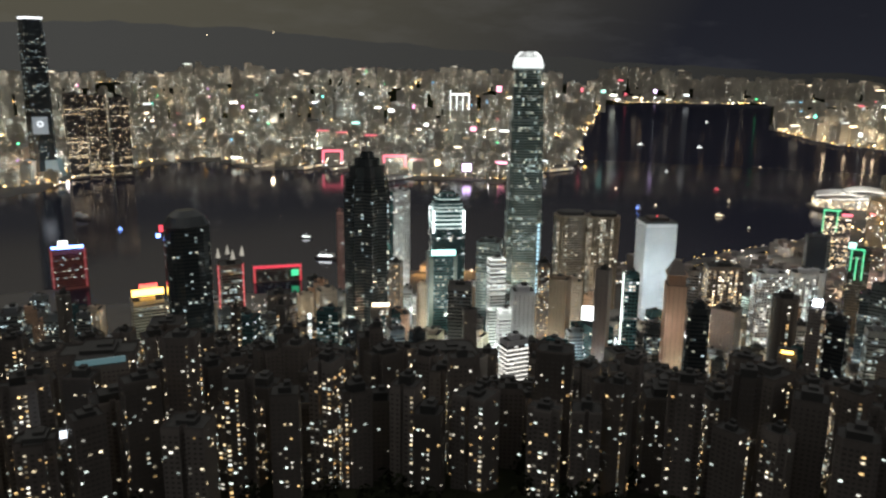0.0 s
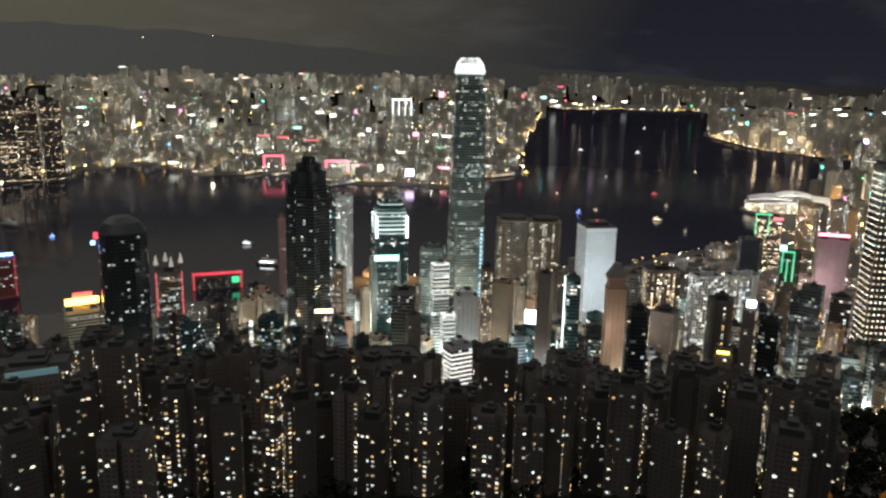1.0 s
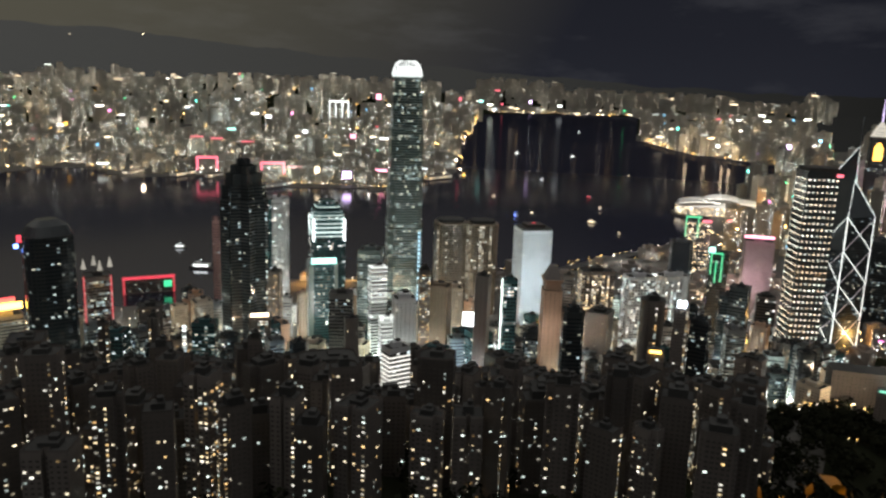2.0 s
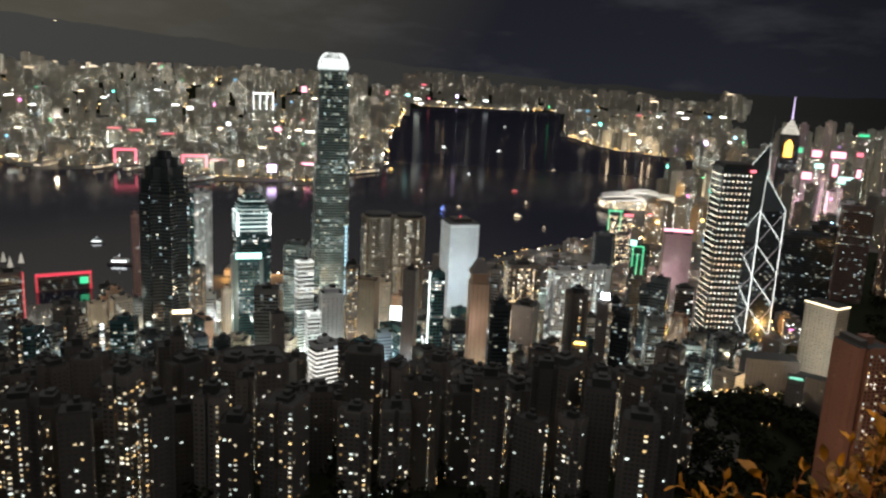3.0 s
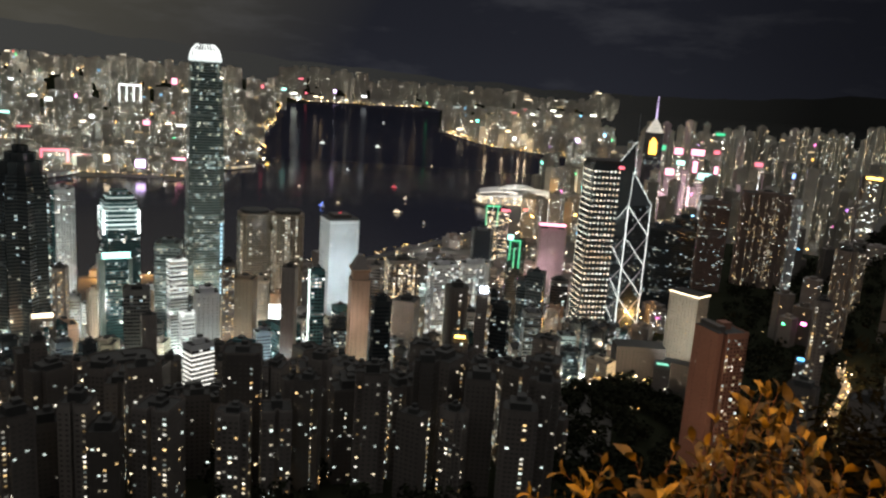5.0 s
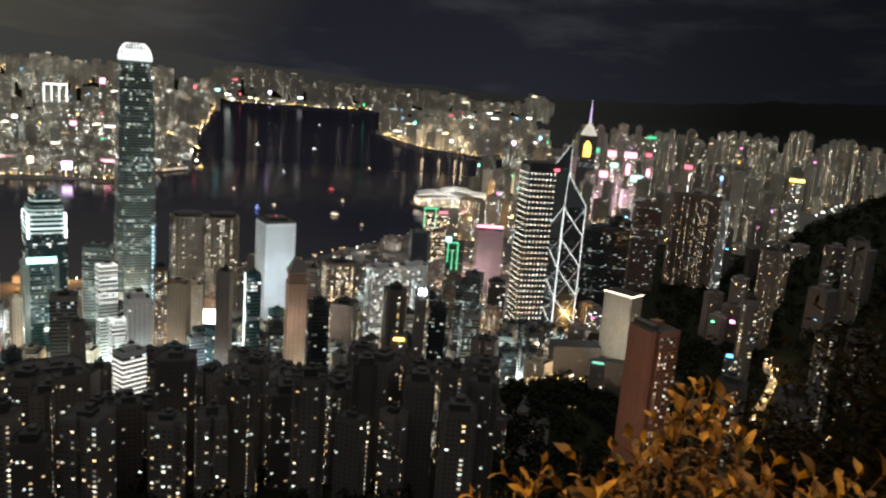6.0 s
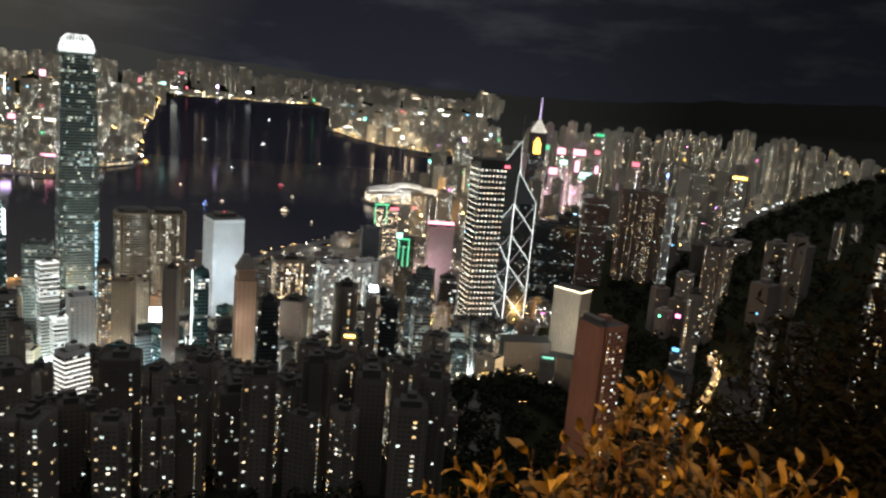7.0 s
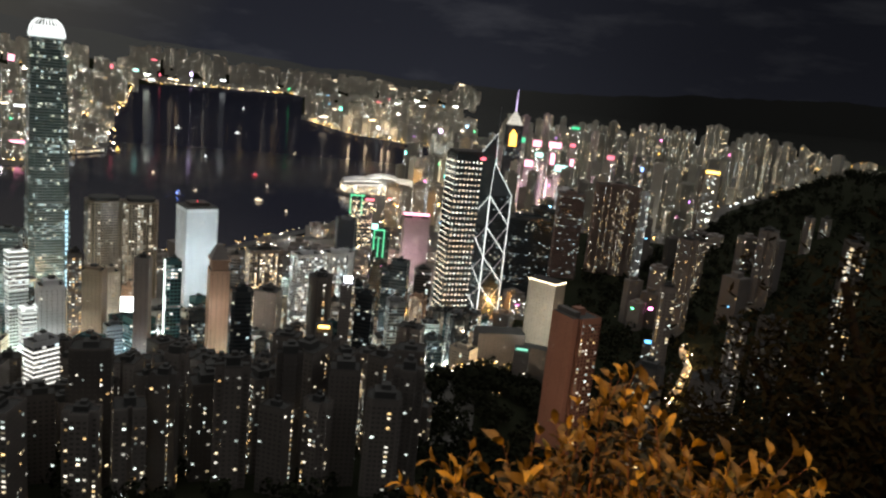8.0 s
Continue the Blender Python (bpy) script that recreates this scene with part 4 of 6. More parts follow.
# towers that stand out one by one: bearing, distance, width, top, plan, wall, use, share of lit windows, lit columns
SINGLES = [
    (68.38, 780, 21, 170, "cut", CURTAIN, "dim", 0.08, 0.1, "dark stepped glass tower with few bright windows"),
    (57.31, 900, 13, 174, "plain", CONCRETE_DARK, "home", 0.06, 0.5, "slim dark tower with a column of lit windows"),
    (58.47, 950, 26, 141, "plain", BROWN_RENDER, "dots", 0.03, 0.1, "brown-grey slab tower with few windows"),
    (61.67, 850, 15, 181, "plain", CONCRETE, "dots", 0.02, 0.1, "plain grey slab tower with blank walls"),
    (55.84, 860, 24, 153, "plain", WHITE_CLAD, "dots", 0.02, 0.1, "pale blank slab block with roof plant"),
    (53.31, 1050, 30, 164, "plain", PALE_GLASS, "dim", 0.3, 0.1, "pale green-grey office tower with a lit roof terrace"),
    (51.2, 870, 26, 152, "plain", CONCRETE_DARK, "dim", 0.06, 0.1, "dark block with a roof frame"),
    (51.95, 820, 14, 138, "plain", CONCRETE, "dots", 0.04, 0.3, "plain grey concrete tower with blank walls"),
    (48.34, 1000, 11, 116, "plain", CREAM, "home", 0.1, 0.1, "slim cream tower glowing in street light"),
    (44.93, 620, 11, 187, "plain", CONCRETE_DARK, "home", 0.02, 0.1, "dark blank-walled concrete tower"),
    (46.35, 1050, 18, 134, "plain", CONCRETE, "home", 0.15, 0.5, "grey tower with columns of lit windows"),
    (37.97, 820, 10, 149, "slot", CONCRETE, "home", 0.1, 0.5, "grey tower with columns of lit windows"),
    (34.70, 800, 10, 153, "slot", CONCRETE_DARK, "home", 0.1, 0.5, "dark tower with columns of lit windows"),
    (53.09, 1150, 16, 111, "plain", CURTAIN, "office", 0.3, 0.1, "dark glass tower with lit storeys"),
    (59.55, 1000, 19, 128, "plain", CREAM, "home", 0.3, 0.1, "cream block with lit rooms"),
    (70.31, 1000, 29, 108, "plain", CONCRETE, "dots", 0.08, 0.3, "grey slab below the gridded office block"),
    (67.90, 1050, 13, 140, "plain", CONCRETE_DARK, "dim", 0.2, 0.1, "sooty concrete office block with dim windows"),
    (74.0, 830, 24, 176, "round", CONCRETE_DARK, "home", 0.03, 0.1, "dark round-topped apartment tower"),
    (77.39, 800, 18, 167, "plain", CURTAIN, "dim", 0.1, 0.1, "dark glass office block with few lights"),
    (79.19, 1050, 29, 135, "plain", CURTAIN, "dim", 0.15, 0.1, "dark office block below the green-lit tower"),
    (75.61, 1150, 26, 131, "round", WHITE_CLAD, "grid", 0.5, 0.1, "pinkish-white rounded office block"),
    (45.78, 1250, 17, 198, "plain", CURTAIN_TEAL, "office", 0.3, 0.1, "teal glass tower at the centre"),
    (46.63, 1300, 27, 190, "plain", WHITE_CLAD, "grid", 0.2, 0.1, "pale tower with lit window grid"),
    (79.73, 1000, 22, 157, "plain", CURTAIN, "dim", 0.1, 0.1, "dark glass office tower with few lights"),
    (81.43, 1100, 24, 125, "plain", CONCRETE, "office", 0.35, 0.1, "office block above the lit road"),
    (90.98, 1750, 35, 185, "plain", WHITE_CLAD, "grid", 0.5, 0.1, "white office tower with lit storeys"),
    (108.21, 1550, 18, 219, "plain", CONCRETE, "home", 0.2, 0.3, "slim apartment tower on the wooded slope"),
    (104.93, 1300, 27, 217, "slot", CONCRETE, "home", 0.10, 0.1, "apartment tower on the wooded slope"),
    (107.25, 1500, 16, 221, "slot", CONCRETE, "home", 0.2, 0.3, "slim apartment tower on the wooded slope"),
    (98.78, 560, 19, 210, "cross", CONCRETE, "home", 0.12, 0.3, "grey apartment tower beside the lit hill road"),
    (99.12, 700, 13, 236, "cross", CONCRETE, "home", 0.15, 0.3, "slim grey apartment tower above the hill road"),
    (99.92, 1300, 30, 184, "cross", CONCRETE, "home", 0.12, 0.1, "grey apartment tower among trees"),
    (104.12, 800, 18, 193, "cross", CONCRETE, "home", 0.2, 0.1, "apartment tower on the wooded slope"),
    (106.24, 900, 29, 176, "cross", CONCRETE, "home", 0.14, 0.1, "apartment tower on the wooded slope"),
    (102.99, 620, 29, 191, "plain", CONCRETE, "home", 0.1, 0.1, "low grey apartment block on the slope"),
    (100.44, 2290, 38, 217, "cross", CONCRETE, "home", 0.15, 0.1, "round tower with a gold roof line"),
    (100.65, 1500, 25, 153, "cross", CONCRETE, "home", 0.25, 0.1, "apartment tower on the wooded slope"),
    (25.45, 560, 49, 202, "cross", CONCRETE_DARK, "home", 0.13, 0.2, "broad dark apartment tower with teal-lit roof"),
    (20.25, 600, 12, 205, "cross", CONCRETE_DARK, "home", 0.2, 0.4, "dark apartment tower with yellow windows"),
    (29.99, 800, 32, 143, "slot", CONCRETE_DARK, "home", 0.15, 0.3, "dark apartment tower with columns of windows"),
    (30.69, 620, 37, 154, "plain", CONCRETE, "home", 0.2, 0.2, "apartment block with yellowish windows"),
    (41.45, 850, 24, 130, "plain", CURTAIN_TEAL, "dim", 0.2, 0.1, "teal-lit glass commercial block on the slope"),
    (37.81, 900, 25, 137, "slot", CONCRETE, "home", 0.12, 0.5, "grey tower with columns of lit windows"),
    (44.46, 640, 21, 173, "plain", CONCRETE_DARK, "home", 0.02, 0.1, "dark blank-walled concrete tower"),
    (50.33, 620, 47, 165, "cut", CONCRETE_DARK, "home", 0.05, 0.1, "wide dark apartment tower"),
]
for az, r, w, top, plan, wall, style, chance, cols, label in SINGLES:
    if top - ground(az, r) > 8:
        placed(az, r, label, w, w * rng.uniform(0.7, 1.0), top, plan=plan, wall=wall, style=style, chance=chance, extra=rng.uniform(-20, 20), strips=cols)


def banded(az, r, z0, top, w, bands, label):
    """A block whose every storey carries a white light strip."""
    t = placed(az, r, label, w, w * 0.7, top, wall=WHITE_CLAD, style="office", chance=0.2, extra=18)
    x, y = polar(az, r)
    for k in range(bands):
        z = z0 + (top - z0) * k / bands
        part("storey_light", Build().box(x, y, z, z + 1.1, w + 0.8, w * 0.7 + 0.8, facing(az, 18)), glow("storey_strip", (0.95, 1.0, 0.93), 0.35), t, "white-lit storey strip")


banded(53.85, 960, 112, 160, 20, 9, "office block with white-lit storey strips")
banded(54.6, 860, 82, 126, 17, 9, "office block with white-lit storey strips")
banded(62.8, 650, 104, 132, 16, 6, "low block with curved white storey lights")


# tower with a pale green line of light down one edge
t = placed(63.66, 860, "teal glass tower with a pale green edge light", 15, 15, 176, wall=CURTAIN_TEAL, style="office", chance=0.25)
board(t, 63.08, 848, 92, 174, 1.3, glow("pale_green_edge", (0.8, 1.0, 0.9), 1.0), "edge_light", "pale green edge light", extra=0)


# ---- the hillside's and the centre's many towers ----
# streets and gaps that leave the landmark towers in view: bearings, their distance, and how far down they show
OPEN = [(48.0, 50.8, 1100, -18.6), (52.3, 54.3, 1050, -16.1), (53.5, 54.9, 860, -18.8), (54.9, 56.8, 860, -18.4), (56.8, 57.8, 900, -18.9),
        (57.6, 59.3, 950, -18.1), (50.3, 52.4, 820, -19.4), (61.1, 62.3, 850, -17.8), (63.0, 64.2, 845, -19.3), (65.8, 67.6, 850, -20.2),
        (67.6, 69.2, 780, -20.4), (68.5, 71.2, 1000, -18.7), (71.6, 74.0, 1000, -18.2), (73.9, 75.9, 1150, -15.2), (57.8, 62.6, 1280, -13.9),
        (63.6, 66.6, 1170, -15.0), (54.0, 56.4, 700, -22.0), (45.7, 47.2, 1000, -17.2), (74.6, 78.6, 1200, -14.4), (79.5, 81.4, 1400, -14.0),
        (82.0, 87.0, 1310, -16.2), (53.6, 57.6, 1310, -15.0)]


def fill(name, count, az_range, r_range, ceiling, heights, widths, styles, seed, group):
    rr = random.Random(seed)
    made = tries = 0
    while made < count and tries < count * 40:
        tries += 1
        az, r = rr.uniform(*az_range), math.sqrt(rr.uniform(r_range[0] ** 2, r_range[1] ** 2))
        if r > between(NEAR_SHORE, az) - 40:
            continue
        x, y = polar(az, r)
        w = rr.uniform(*widths)
        d = w * rr.uniform(0.7, 1.1)
        if not free(x, y, w * 0.62):
            continue
        z0 = ground(az, r)
        top = z0 + rr.uniform(*heights)
        top = min(top, EYE + r * math.tan(radians(between(ceiling, az) + rr.choice((rr.uniform(-4.0, 0.0), rr.uniform(-2.0, 0.8)))))) 
        half = math.degrees(w * 0.6 / r)
        for az0, az1, far_off, low in OPEN:
            if r < far_off and az + half > az0 and az - half < az1:
                top = min(top, EYE + r * math.tan(radians(low)))
        if top - z0 < 18:
            continue
        reserve(x, y, w * 0.55)
        plan, wall, style, chance, label = rr.choice(styles)
        tower(name, label, x, y, z0, top, w, d, facing(az, rr.uniform(-35, 35)), plan, wall, style, chance * rr.choice((0.15, 0.35, 0.8, 1.2, 1.7)) * (1.5 if az < 44 or az > 66 else 1.1), group, strips=rr.choice((0.0, 0.03, 0.1, 0.2)))
        made += 1


HOMES = [("cross", CONCRETE, "home", 0.12, "cross-shaped concrete residential tower with scattered lit windows"),
         ("cross", CONCRETE_DARK, "home", 0.09, "dark cross-shaped apartment tower with few lit windows"),
         ("slot", CONCRETE, "home", 0.13, "slotted grey apartment tower with lit windows"),
         ("cut", CONCRETE_DARK, "home", 0.08, "dark apartment tower with cut corners"),
         ("plain", CONCRETE_DARK, "home", 0.12, "dark-rendered apartment block with lit windows")]
OFFICES = [("plain", CONCRETE, "office", 0.25, "grey office tower with some lit storeys"),
           ("plain", CREAM, "home", 0.2, "cream mixed-use block with lit rooms"),
           ("cut", CURTAIN, "dim", 0.3, "dark glass office tower with few lit storeys"),
           ("plain", WHITE_CLAD, "grid", 0.15, "white-clad office block with a window grid"),
           ("slot", CONCRETE, "home", 0.2, "grey slotted tower with scattered lit rooms"),
           ("plain", STEEL, "dim", 0.4, "metal-clad commercial tower with dim windows"),
           ("plain", PEACH, "home", 0.12, "peach-tiled tower with scattered lit rooms"),
           ("plain", CURTAIN_TEAL, "office", 0.3, "teal glass office tower with lit rows")]
LOW_CEIL = [(0, -17.5), (22, -17.5), (30, -18), (40, -19.0), (50, -19.6), (60, -19.8), (72, -19.2), (80, -19.4), (85, -21), (92, -22), (100, -20), (112, -16), (360, -9)]
MID_CEIL = [(0, -15.2), (25, -15.2), (26, -18), (31, -18), (32, -15.2), (36, -16.4), (39.5, -16.4), (40, -15.2), (45, -15.4), (60, -16.2), (67, -16.2), (72, -15.2), (80, -15.2), (90, -15), (112, -9), (360, -8)]
for k in range(18):
    reserve(*polar(101.1, 480 + 40 * k), 13)
fill("residential_tower", 250, (14, 82), (440, 820), LOW_CEIL, (60, 125), (15, 25), HOMES, 11, "hillside residential towers")
fill("commercial_tower", 270, (14, 86), (780, 1450), MID_CEIL, (40, 130), (15, 27), OFFICES, 12, "city-centre office towers")


# ---- eastern districts and the far shore ----
def far_blocks(name, label, count, az_range, r_range, heights, widths, seed, lights=22, ceiling=None, single="", lamps=1.0, walls=None, neon=0.05, tall_rows=0.15, pane=None, slack=1.2, fine=1.0):
    """A far district: blocks with storeys of small lights, and lamps in the streets between them.
    With single given each block is a thing of that name; else the district is one joined sheet of blocks."""
    rr = random.Random(seed)
    body, lit, street, signs = Build(), Build(), Build(), Build()
    made = tries = 0
    while made < count and tries < count * 30:
        tries += 1
        az, r = rr.uniform(*az_range), rr.uniform(*r_range)
        if az < 82.4 and between(NEAR_SHORE, az) - 25 < r < between(FAR_SHORE, az) + 30:
            continue
        x, y = polar(az, r)
        w = rr.uniform(*widths)
        d = w * rr.uniform(0.5, 1.0)
        if not free(x, y, w * 0.6):
            continue
        z0 = ground(az, r)
        # some quarters are busy and bright, others nearly dark
        busy = 0.5 + 0.9 * noise.noise(Vector((x / 420, y / 420, seed))) + 0.5 * noise.noise(Vector((x / 130, y / 130, seed)))
        if rr.random() < lamps:
            for _ in range(rr.choice((1, 2, 3, 4))):
                lx, ly = x + rr.uniform(-1, 1) * w * 1.3, y + rr.uniform(-1, 1) * w * 1.3
                if ground_at(lx, ly) < 0:
                    continue
                bulb(street, lx, ly, ground_at(lx, ly) + 9, r / 2300 * rr.choice((0.5, 0.7, 1.0, 1.0, 1.9)))
        top = z0 + rr.uniform(*heights) * rr.choice((0.6, 0.8, 1.0, 1.0, 1.25))
        if ceiling:
            top = min(top, EYE + r * math.tan(radians(between(ceiling, az) + rr.uniform(-slack, 0.15))))
        if top < z0 + 10:
            continue
        turn = facing(az, rr.uniform(-40, 40))
        if single:
            body, lit = Build(), Build()
            reserve(x, y, w * 0.5)
        body.box(x, y, z0 - 10, top, w, d, turn)
        plant = Build() if single else body
        plant.box(x, y, top, top + rr.uniform(3, 8), w * 0.4, d * 0.5, turn)
        p = rect(x, y, w + 0.8, d + 0.8, turn)
        dense = rr.choice((0.15, 0.5, 1.0, 1.0, 1.8)) * max(0.12, busy)
        stripe = rr.random() < tall_rows
        pick = [rr.random() for _ in range(2)]
        for k in range(4):
            (ax, ay), (bx, by) = p[k], p[(k + 1) % 4]
            n = int(lights * dense * (0.5 if k > 1 else 1.0))
            length = math.hypot(bx - ax, by - ay)
            sz = max(1.5, r / 2300) * fine
            cols = max(1, int(length / (sz * 2.0)))
            rows_ = max(1, int((top - z0 - 6) / (sz * 1.9)))
            for _ in range(min(n, cols * rows_)):
                c, s = (int(rr.choice(pick) * cols) if stripe else rr.randrange(cols)), rr.randrange(rows_)
                m = (c + 0.5) / cols
                h2 = sz * 0.5 / length
                za = z0 + 5 + s * sz * 1.9
                lit.face((ax + (bx - ax) * (m - h2), ay + (by - ay) * (m - h2), za), (ax + (bx - ax) * (m + h2), ay + (by - ay) * (m + h2), za),
                         (ax + (bx - ax) * (m + h2), ay + (by - ay) * (m + h2), za + sz * 0.7), (ax + (bx - ax) * (m - h2), ay + (by - ay) * (m - h2), za + sz * 0.7))
        # small coloured signs on some
        if rr.random() < neon:
            (ax, ay), (bx, by) = p[0], p[1]
            m0 = rr.uniform(0.05, 0.6)
            m1 = m0 + rr.uniform(0.12, 0.35)
            za = z0 + (top - z0) * rr.uniform(0.3, 0.93)
            zb = za + max(2.5, r / 700) * rr.choice((0.6, 1.0, 2.0))
            signs.face((ax + (bx - ax) * m0, ay + (by - ay) * m0, za), (ax + (bx - ax) * m1, ay + (by - ay) * m1, za), (ax + (bx - ax) * m1, ay + (by - ay) * m1, zb), (ax + (bx - ax) * m0, ay + (by - ay) * m0, zb))
        # a lit roof line on some
        if rr.random() < 0.10:
            (ax, ay), (bx, by) = p[0], p[1]
            hh = r / 1300
            lit.face((ax, ay, top - hh), (bx, by, top - hh), (bx, by, top), (ax, ay, top))
        if single:
            t = thing(single, drawn_in(x, y, z0), label, "building", name.replace("_", " "))
            part("wall", body, walls or FAR_WALL, t, far=True)
            part("roof_plant", plant, walls or FAR_WALL, t, far=True)
            if lit.f:
                part("lit_glazing", lit, pane or WIN_FAR, t, "small lit panes", "stuff", far=True)
        made += 1
    if not single:
        t = thing(name, (0, 0, 0), label, "city district", kind="stuff")
        part("blocks", body, walls or FAR_WALL, t, "concrete blocks", "stuff", far=True)
        part("lit_glazing", lit, pane or WIN_FAR, t, "countless small lit windows", "stuff", far=True)
    if signs.f:
        t = thing("neon_signs", (0, 0, 0), "small coloured neon signs on the far blocks", "signs", kind="stuff")
        part("sign_faces", signs, NEON, t, kind="stuff", far=True)
    if street.f:
        t = thing("street_lighting", (0, 0, 0), "many small warm street lamps between the blocks", "street lamps", kind="stuff")
        part("lamp_heads", street, STREET_GLOW, t, kind="stuff", far=True)


def bulb(b, x, y, z, q):
    """A small eight-sided lamp head."""
    i = len(b.v)
    b.v.extend([(x + q, y, z), (x, y + q, z), (x - q, y, z), (x, y - q, z), (x, y, z + q), (x, y, z - q)])
    for k in range(4):
        j = (k + 1) % 4
        b.f.extend([(i + k, i + j, i + 4), (i + j, i + k, i + 5)])


def sign_block(az, r, z0, z1, w, mat, label, name="light_sign"):
    """A far block that carries a light board on the side towards the hill."""
    f = facing(az)
    if name == "light_sign":
        k = 0.35 if r > 5500 else 0.5 if r > 3100 else 0.75
        w, z0 = w * (k + 0.15), z1 - (z1 - z0) * k
    x, y = polar(az, r)
    reserve(x, y, max(w, 26) * 0.6)
    g = ground(az, r)
    t = thing("office_tower", drawn_in(x, y, g), "pale far-off city block carrying a " + label, "building", "blocks with light signs")
    bw, bd = max(w + 6, 24), 22
    top = max(z1 + 4, g + 20)
    part("wall", Build().box(x, y, g - 6, top, bw, bd, f), FAR_WALL, t, far=True)
    k = bd / 2 + 1.0
    part(name, Build().box(x + math.sin(f) * k, y - math.cos(f) * k, z0, z1, w, 1.0, f), mat, t, label, far=True)
    lit = Build()
    panes(rect(x, y, bw + 1, bd + 1, f), g + 4, min(z0, top) - 3, max(4, r / 700), max(5, r / 500), max(2.4, r / 1200), max(1.8, r / 1700), lit, Build(), 0.3, keep_dark=False)
    if lit.f:
        part("lit_glazing", lit, WIN_FAR, t, "small lit panes", "stuff", far=True)
    return t


def frame_block(az, r, z0, z1, w, bar, mat, label):
    """A far block outlined by a light frame."""
    t = sign_block(az, r, z1 - bar, z1, w, mat, label, "frame_top")
    f = facing(az)
    x, y = polar(az, r)
    for sd in (-1, 1):
        q = (w - bar) / 2 * sd
        part("frame_side", Build().box(x + math.sin(f) * 12.1 + math.cos(f) * q, y - math.cos(f) * 12.1 + math.sin(f) * q, z0, z1 - bar, bar, 1.0, f), mat, t, label, far=True)


SIGNS = [
    (41.28, 3450, 106, 112, 78, G_ROSE, "rose roof line"), (42.60, 3450, 99, 105, 72, G_ROSE, "rose roof line"),
    (44.63, 3450, 87, 93, 77, G_ROSE, "rose roof line"), (47.95, 2950, 43, 47, 69, G_ROSE, "rose roof line"),
    (46.08, 4400, 121, 152, 49, G_WHITE, "white lit screen"), (43.59, 4000, 90, 109, 58, G_TEAL, "pale green lit roof"),
    (48.59, 3500, 114, 141, 27, G_WHITE, "white lit screen"), (54.00, 2900, 39, 49, 51, G_PINK, "red-pink sign"),
    (53.70, 5200, 192, 259, 47, G_PINK, "pink-white screen"), (54.14, 3600, 94, 108, 63, G_WHITE, "white strip light"),
    (49.42, 2850, 27, 59, 18, G_WARM, "warm white sign"), (51.52, 2790, 20, 52, 32, G_VIOLET, "violet-lit front"),
    (51.93, 3600, 86, 119, 38, G_PINK, "pink sign"), (59.45, 6900, 129, 213, 37, G_ROSE, "red sign"),
    (60.92, 7200, 131, 189, 77, G_TEAL, "teal sign"), (62.41, 9300, 43, 101, 41, G_ROSE, "red sign"),
    (62.04, 9500, 210, 246, 116, G_ROSE, "red sign"), (66.45, 9400, 47, 102, 117, G_WHITE, "white lit screen"),
    (64.39, 9400, 52, 143, 54, G_VIOLET, "violet sign"), (58.50, 5900, 10, 48, 69, G_TEAL, "teal sign"),
    (68.59, 9700, 116, 147, 84, G_TEAL, "white sign"), (77.10, 6500, 120, 140, 72, G_ROSE, "red sign"),
    (77.15, 4900, 20, 53, 54, G_LED, "white flood lamp"), (81.61, 4600, 55, 94, 48, G_VIOLET, "violet-white flood lamp"),
    (87.55, 2900, 183, 205, 19, G_GREEN, "green sign"), (88.60, 3000, 165, 193, 32, G_PINK, "pink sign"),
    (89.87, 2900, 175, 200, 47, G_PINK, "pink-red screen"), (91.14, 2900, 251, 262, 33, G_GREEN, "green roof sign"),
    (91.09, 2860, 190, 205, 20, G_ROSE, "red sign"), (88.17, 2800, 108, 135, 30, G_PINK, "pink sign"),
    (90.50, 2780, 105, 132, 46, G_TEAL, "pale teal screen"), (100.73, 2280, 206, 214, 39, G_GOLD, "gold roof line"),
    (93.82, 2700, 175, 190, 25, G_ROSE, "red sign"), (95.88, 2600, 159, 173, 24, G_BLUE, "blue sign"),
    (88.83, 2880, 140, 159, 29, G_TEAL, "white sign"),
    (89.80, 2820, 116, 166, 16, G_PINK, "pink lit column"), (91.18, 2840, 120, 153, 13, G_PINK, "pink lit column"),
    (36.6, 4600, 118, 132, 40, G_WHITE, "white strip light"), (33.2, 4200, 90, 112, 22, G_ORANGE, "orange sign"),
    (39.4, 5600, 150, 168, 60, G_WARM, "warm strip light"), (29.6, 4400, 120, 134, 34, G_WARM, "warm lit roof")]
for row in SIGNS:
    sign_block(*row)
frame_block(41.91, 3050, 22, 71, 76, 7, G_ROSE, "rose frame light")
frame_block(46.33, 2950, 14, 63, 86, 7, G_ROSE, "rose frame light")


def arc_tower():
    """The pale far tower with white vertical light bars."""
    az, r = 50.94, 4200
    t = sign_block(az, r, 238, 243, 100, G_WHITE, "white roof light", "roof_light")
    f = facing(az)
    x, y = polar(az, r)
    for q in (-48, -16, 16, 48):
        part("light_bar", Build().box(x + math.sin(f) * 12.4 + math.cos(f) * q, y - math.cos(f) * 12.4 + math.sin(f) * q, 160, 236, 3.0, 1, f), G_WHITE, t, "white vertical light bar", far=True)


